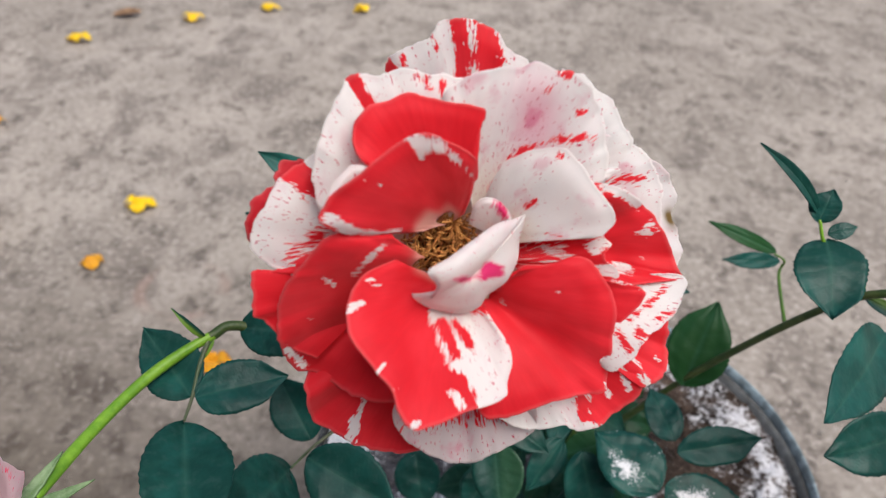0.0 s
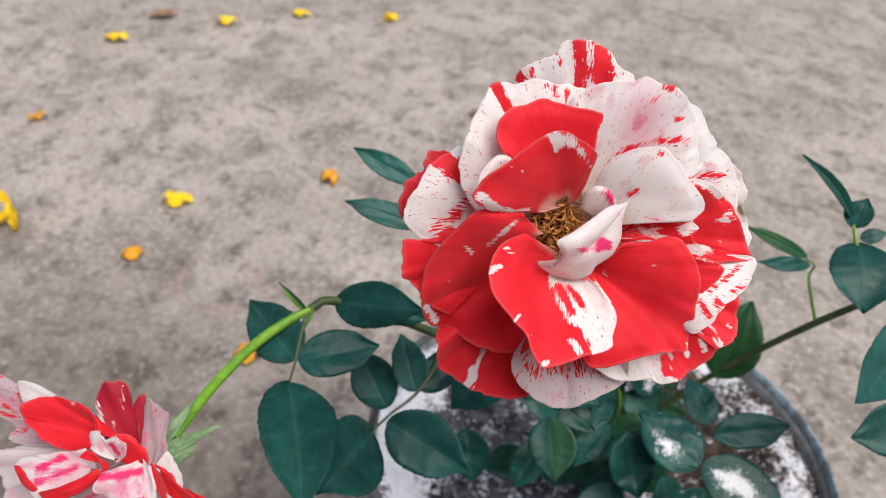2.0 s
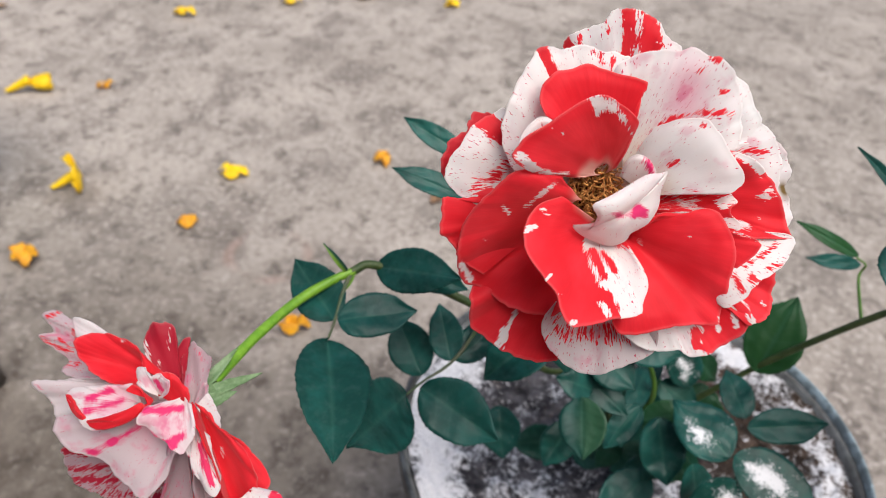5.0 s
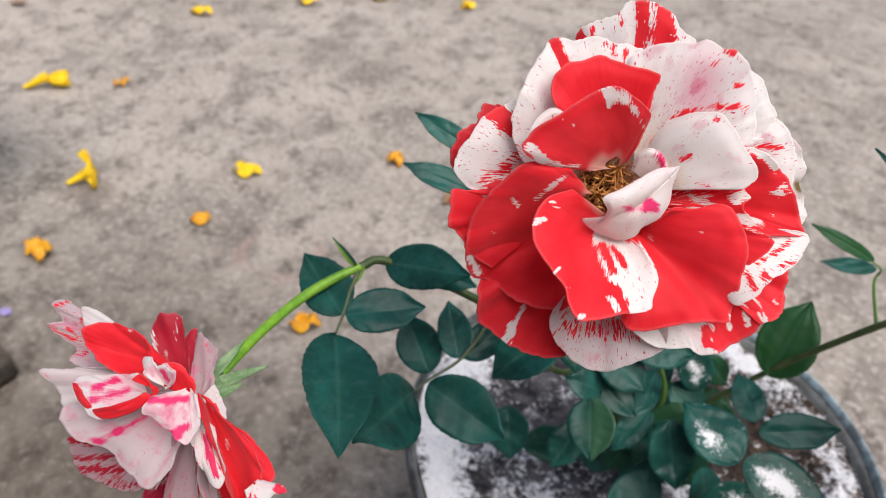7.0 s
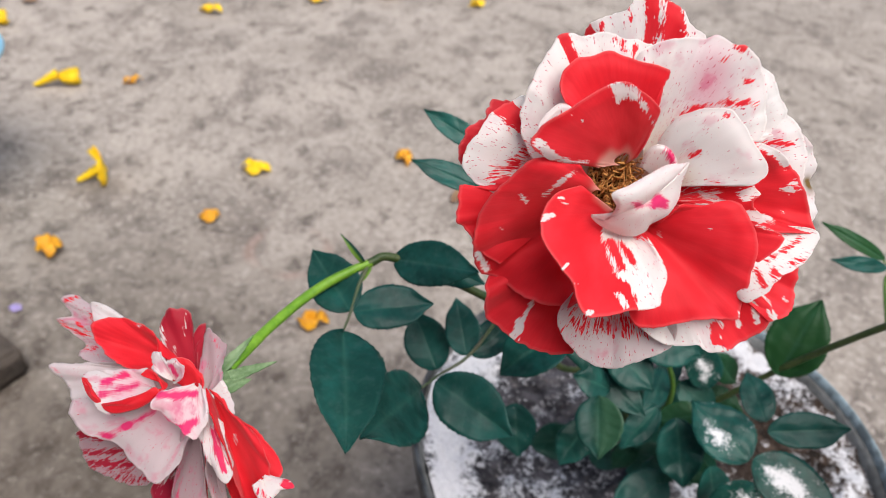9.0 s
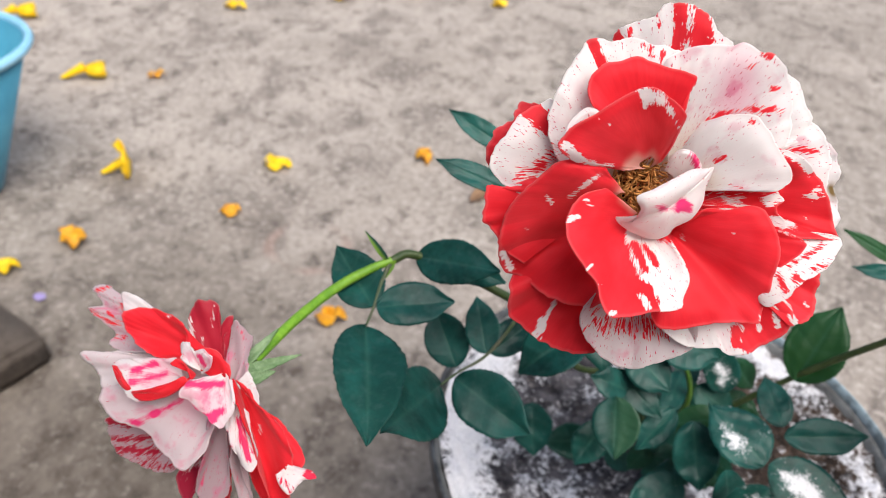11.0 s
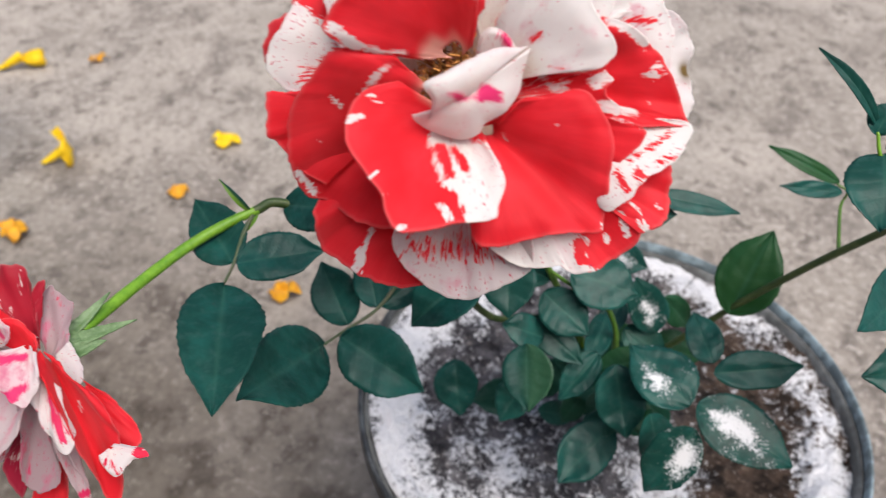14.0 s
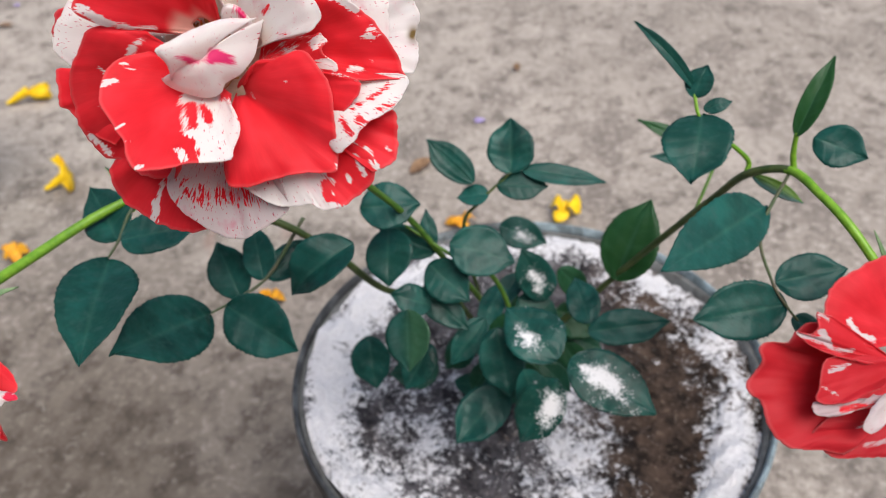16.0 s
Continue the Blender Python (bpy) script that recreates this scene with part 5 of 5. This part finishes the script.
leaf((0.1163, 0.3843, 0.5112), (0.0972, 0.3832, 0.5073), 0.0135)
# leaves on the arching cane
leaf((0.2248, 0.3597, 0.5850), (0.2204, 0.3206, 0.5719), 0.0310)
leaf((0.2197, 0.3657, 0.5955), (0.1881, 0.3769, 0.6233), 0.0060, fold=0.5, droop=0.2)
leaf((0.2194, 0.3623, 0.5930), (0.2239, 0.3691, 0.6065), 0.0131)
leaf((0.2249, 0.3606, 0.5876), (0.2375, 0.3627, 0.5915), 0.0077)
leaf((0.2433, 0.4404, 0.5180), (0.1996, 0.4412, 0.5358), 0.0090, dark=1)
leaf((0.2456, 0.4371, 0.5135), (0.2086, 0.4281, 0.5185), 0.0090)
leaf((0.2664, 0.3493, 0.5827), (0.2780, 0.3674, 0.6146), 0.0100, dark=1, fold=0.4, droop=0.15)
leaf((0.2767, 0.3580, 0.5776), (0.2993, 0.3478, 0.5745), 0.0192)
leaf((0.2587, 0.3397, 0.5489), (0.2087, 0.2765, 0.5532), 0.0281)
leaf((0.2733, 0.3111, 0.5126), (0.2300, 0.2974, 0.5081), 0.0274)
leaf((0.2670, 0.3166, 0.5212), (0.2986, 0.3232, 0.5283), 0.0213)
leaf((0.2767, 0.3075, 0.5071), (0.2908, 0.3055, 0.5005), 0.0110)
leaf((0.2540, 0.3593, 0.5534), (0.2791, 0.3515, 0.5445), 0.0068, young=0.6)
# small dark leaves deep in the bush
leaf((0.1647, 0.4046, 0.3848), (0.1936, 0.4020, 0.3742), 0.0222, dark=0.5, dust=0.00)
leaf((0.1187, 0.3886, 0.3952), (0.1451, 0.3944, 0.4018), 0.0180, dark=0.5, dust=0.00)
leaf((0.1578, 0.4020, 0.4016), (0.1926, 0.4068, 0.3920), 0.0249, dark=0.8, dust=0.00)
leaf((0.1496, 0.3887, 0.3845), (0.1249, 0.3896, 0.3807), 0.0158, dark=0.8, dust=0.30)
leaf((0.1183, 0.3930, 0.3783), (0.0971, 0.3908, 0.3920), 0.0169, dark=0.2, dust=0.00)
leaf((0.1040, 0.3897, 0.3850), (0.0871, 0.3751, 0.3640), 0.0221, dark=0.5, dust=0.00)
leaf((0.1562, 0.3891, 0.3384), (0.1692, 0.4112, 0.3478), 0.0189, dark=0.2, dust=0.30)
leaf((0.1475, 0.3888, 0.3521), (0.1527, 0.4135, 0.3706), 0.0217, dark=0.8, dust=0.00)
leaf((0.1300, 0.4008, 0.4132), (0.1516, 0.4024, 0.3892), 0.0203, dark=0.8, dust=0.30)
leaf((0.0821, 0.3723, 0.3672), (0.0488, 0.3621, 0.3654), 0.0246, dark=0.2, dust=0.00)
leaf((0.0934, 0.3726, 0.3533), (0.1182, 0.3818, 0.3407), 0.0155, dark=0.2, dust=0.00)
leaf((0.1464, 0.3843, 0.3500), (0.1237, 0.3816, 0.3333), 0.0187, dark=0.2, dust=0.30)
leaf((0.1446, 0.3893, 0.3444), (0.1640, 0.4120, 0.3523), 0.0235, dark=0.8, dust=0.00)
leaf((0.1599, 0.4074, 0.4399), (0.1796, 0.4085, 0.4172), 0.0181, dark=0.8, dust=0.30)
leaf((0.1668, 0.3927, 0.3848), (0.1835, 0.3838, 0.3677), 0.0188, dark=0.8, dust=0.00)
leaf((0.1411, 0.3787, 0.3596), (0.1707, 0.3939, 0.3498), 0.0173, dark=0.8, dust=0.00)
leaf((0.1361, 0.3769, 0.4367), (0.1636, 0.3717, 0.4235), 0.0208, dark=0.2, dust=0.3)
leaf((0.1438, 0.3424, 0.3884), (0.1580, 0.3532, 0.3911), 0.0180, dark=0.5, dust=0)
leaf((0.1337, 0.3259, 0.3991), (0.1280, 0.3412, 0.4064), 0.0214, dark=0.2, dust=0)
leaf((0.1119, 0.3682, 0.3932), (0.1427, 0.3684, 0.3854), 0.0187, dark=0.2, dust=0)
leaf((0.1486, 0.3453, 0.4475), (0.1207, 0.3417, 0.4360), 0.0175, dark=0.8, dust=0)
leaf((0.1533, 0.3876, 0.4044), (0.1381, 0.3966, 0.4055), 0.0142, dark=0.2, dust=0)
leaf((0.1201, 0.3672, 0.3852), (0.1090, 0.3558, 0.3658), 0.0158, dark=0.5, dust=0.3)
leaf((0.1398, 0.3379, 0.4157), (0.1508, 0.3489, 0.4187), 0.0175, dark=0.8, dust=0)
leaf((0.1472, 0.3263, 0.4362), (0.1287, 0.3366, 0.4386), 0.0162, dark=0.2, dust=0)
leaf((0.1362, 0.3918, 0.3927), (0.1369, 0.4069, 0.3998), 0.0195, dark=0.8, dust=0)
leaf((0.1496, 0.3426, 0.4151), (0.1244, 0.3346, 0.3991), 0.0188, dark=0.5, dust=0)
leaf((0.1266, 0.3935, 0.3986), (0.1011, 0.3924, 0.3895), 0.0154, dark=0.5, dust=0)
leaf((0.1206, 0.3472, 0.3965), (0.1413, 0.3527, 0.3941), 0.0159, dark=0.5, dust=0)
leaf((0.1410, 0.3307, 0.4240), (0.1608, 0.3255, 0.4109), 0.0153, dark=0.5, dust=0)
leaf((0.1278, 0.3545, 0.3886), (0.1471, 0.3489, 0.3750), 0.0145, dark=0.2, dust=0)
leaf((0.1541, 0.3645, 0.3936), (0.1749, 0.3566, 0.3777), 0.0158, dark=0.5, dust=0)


# ---- things on the ground ----
def fallen_flower(shape, place, size, yaw, label, material):
    name = {"bud": "fallen_blossom"}.get(shape, "fallen_flower")
    root = tagged(new(name), label, "flower", group="fallen flowers")
    root.matrix_basis = pose(place[0], place[1], 0, 0, 0, yaw)
    seed = next(count)
    rng = np.random.default_rng(seed)
    if shape in ("trumpet", "funnel"):
        tube, _ = tube_points([(0.02 * size, 0, 0.3 * size), (-0.2 * size, 0.02 * size, 0.2 * size), (-0.42 * size, 0.03 * size, 0.1 * size), (-0.56 * size, 0.03 * size, 0.06 * size)], 0.13 * size, 0.04 * size, 12, 5)
        ob = new("corolla_tube", capped(grid_mesh("corolla_tube", tube, material, close=True)))
        ob.parent = root
        number = 5
    else:
        number = 4
    for k in range(number):
        a = 2 * math.pi * k / number + rng.uniform(-0.2, 0.2)
        v, u = np.linspace(0, 1, 9)[:, None], np.linspace(-1, 1, 7)[None]
        ln = size * (rng.uniform(0.32, 0.44) if shape != "flat" else rng.uniform(0.3, 0.56))
        half = ln * (0.5 if shape == "flat" else 0.62) * np.sqrt(np.clip(1 - (2 * v**1.25 - 1) ** 2, 0, 1)) * (1 + 0.1 * np.sin(5 * v + k))
        rise = size * (0.10 + (0.25 if shape == "flat" else 0.10) * np.sin(np.pi * v) * rng.uniform(0.4, 1.4)) + 0.03 * size * wobble(u * 3 + 0 * v, v * 3 + 0 * u, seed * 7 + k, 2)
        if shape == "funnel":
            turn = a + 0.8 * u
            rad = size * (0.08 + 0.19 * np.sqrt(v) - 0.05 * v**4) * (1 + 0.08 * np.sin(6 * u + k))
            pts = np.stack([size * (0.02 + 0.48 * v * (1 - 0.12 * u**2)) + 0 * u, rad * np.cos(turn), np.maximum(0.21 * size + rad * np.sin(turn) * 0.8, 0.002)], -1)
        elif shape == "trumpet":
            wide = 1.2 * u * half
            out = v * ln * 1.1
            back = -0.16 * size * v**2 + 0.05 * size * np.sin(2.5 * u + k) * v
            py = wide * math.cos(a) - out * math.sin(a)
            pq = wide * math.sin(a) + out * math.cos(a)
            tilt = 0.1
            pts = np.stack([back * math.cos(tilt) - pq * math.sin(tilt) + 0.02 * size, py, np.maximum(0.32 * size + pq * math.cos(tilt) + back * math.sin(tilt), 0.002)], -1)
        else:
            x, y = v * ln + 0 * u, u * half
            pts = np.stack([x * math.cos(a) - y * math.sin(a), (x * math.sin(a) + y * math.cos(a)) * 0.75, np.maximum(rise * smoothstep(-0.3, 0.5, v) * 0.9, 0.0015)], -1)
        ob = new("petal", grid_mesh("petal", pts, material))
        ob.parent = root
        ob.modifiers.new("thickness", "SOLIDIFY").thickness = 0.0006
    if shape == "flat":
        tube, _ = tube_points([(0, 0, 0.07 * size), (-0.2 * size, 0.03 * size, 0.08 * size), (-0.42 * size, 0.05 * size, 0.05 * size)], 0.1 * size, 0.04 * size, 10, 5)
        ob = new("corolla_tube", capped(grid_mesh("corolla_tube", tube, material, close=True)))
        ob.parent = root


def dry_leaf(place, size, yaw):
    seed = next(count)
    v, u = np.linspace(0, 1, 22)[:, None], np.linspace(-1, 1, 11)[None]
    half = 0.24 * size * np.sin(np.pi * v**0.9) ** 0.8
    z = 0.004 + 0.35 * size * 0.3 * (u**2) * np.sin(np.pi * v) + 0.02 * size * wobble(u * 3 + 0 * v, v * 5 + 0 * u, seed, 3) + 0.08 * size * v**2
    pts = np.stack([(v - 0.5) * size + 0 * u, u * half, np.maximum(z, 0.001)], -1)
    ob = new("dry_leaf", grid_mesh("dry_leaf", pts, M_DRY))
    ob.matrix_basis = pose(place[0], place[1], 0, 0, 0, yaw)
    ob.modifiers.new("thickness", "SOLIDIFY").thickness = 0.0006
    tagged(ob, "curled brown dry leaf lying on the concrete", "leaf", group="dry leaves")


def bucket(x, y):
    root = tagged(new("bucket"), "blue plastic bucket with a light blue rim, standing on the concrete", "bucket")
    root.location = (x, y, 0)
    wall = [(0.0, 0.004), (0.042, 0.0), (0.045, 0.003), (0.142, 0.262), (0.138, 0.262), (0.041, 0.008), (0.0, 0.009)]
    ob = new("body", capped(grid_mesh("body", lathe(wall, 64), M_BUCKET, close=True)))
    ob.parent = root
    lip = [(0.139, 0.256), (0.149, 0.257), (0.153, 0.263), (0.15, 0.27), (0.142, 0.271), (0.1385, 0.265), (0.139, 0.256)]
    ring = new("rim", grid_mesh("rim", lathe(lip, 64), M_BUCKET_RIM, close=True))
    ring.parent = root
    tagged(ring, "light blue rolled rim")


def stone_block(x, y):
    bm = bmesh.new()
    bmesh.ops.create_cube(bm, size=1.0)
    bmesh.ops.scale(bm, vec=(0.2, 0.2, 0.05), verts=bm.verts)
    bmesh.ops.bevel(bm, geom=bm.edges[:], offset=0.006, segments=3, affect="EDGES")
    bmesh.ops.subdivide_edges(bm, edges=bm.edges[:], cuts=3, use_grid_fill=True)
    for w in bm.verts:
        w.co += Vector(noise.noise_vector(w.co * 22)) * 0.003
    ob = part("stone_block", bm, M_STONE)
    ob.matrix_basis = pose(x - 0.165, y - 0.0155, 0.02, 0, 0, 69)
    tagged(ob, "rough grey-brown stone block lying on the concrete", "stone")


fallen_flower("trumpet", (-0.777, 1.036), 0.086, 42, "bright yellow fallen trumpet flower lying on the ground", M_YELLOW)
fallen_flower("funnel", (-1.070, 1.328), 0.088, 34, "bright yellow fallen trumpet flower lying on the ground", M_YELLOW)
fallen_flower("flat", (-0.530, 1.144), 0.059, 10, "bright yellow fallen trumpet flower lying on the ground", M_YELLOW)
fallen_flower("flat", (-0.542, 0.980), 0.049, 20, "wilted orange-yellow fallen flower on the ground", M_ORANGE)
fallen_flower("flat", (-0.747, 0.821), 0.059, 140, "wilted orange-yellow fallen flower on the ground", M_ORANGE)
fallen_flower("flat", (-0.286, 0.784), 0.051, 5, "wilted orange-yellow fallen flower on the ground", M_ORANGE)
fallen_flower("flat", (-0.274, 1.277), 0.054, 120, "bright yellow fallen trumpet flower lying on the ground", M_ORANGE)
fallen_flower("flat", (-0.969, 1.834), 0.064, 10, "bright yellow fallen trumpet flower lying on the ground", M_YELLOW)
fallen_flower("flat", (-0.304, 2.168), 0.054, 40, "bright yellow fallen trumpet flower lying on the ground", M_YELLOW)
fallen_flower("flat", (-0.933, 1.393), 0.039, 40, "wilted orange-yellow fallen flower on the ground", M_ORANGE)
fallen_flower("flat", (-0.555, 2.133), 0.064, 0, "bright yellow fallen trumpet flower lying on the ground", M_YELLOW)
fallen_flower("funnel", (-1.412, 1.547), 0.090, 38, "bright yellow fallen trumpet flower lying on the ground", M_YELLOW)
fallen_flower("flat", (-0.791, 0.724), 0.059, 30, "bright yellow fallen trumpet flower lying on the ground", M_YELLOW)
fallen_flower("flat", (0.132, 1.081), 0.08, 80, "bright yellow fallen trumpet flower lying on the ground", M_YELLOW)
fallen_flower("flat", (-0.034, 1.021), 0.049, 20, "wilted orange-yellow fallen flower on the ground", M_ORANGE)
fallen_flower("flat", (-0.734, 2.021), 0.058, 15, "bright yellow fallen trumpet flower lying on the ground", M_YELLOW)
fallen_flower("bud", (-0.062, 1.372), 0.030, 0, "small violet fallen blossom on the ground", M_VIOLET)
fallen_flower("bud", (-0.704, 0.687), 0.028, 0, "small violet fallen blossom on the ground", M_VIOLET)
fallen_flower("bud", (-1.486, 1.857), 0.025, 0, "small violet fallen blossom on the ground", M_VIOLET)
dry_leaf((-0.918, 2.021), 0.080, 25)
dry_leaf((-0.140, 1.184), 0.060, 60)
dry_leaf((-0.018, 1.624), 0.035, 100)
dry_leaf((-1.414, 1.708), 0.05, 10)
bucket(-0.985, 0.893)
stone_block(-0.572, 0.547)
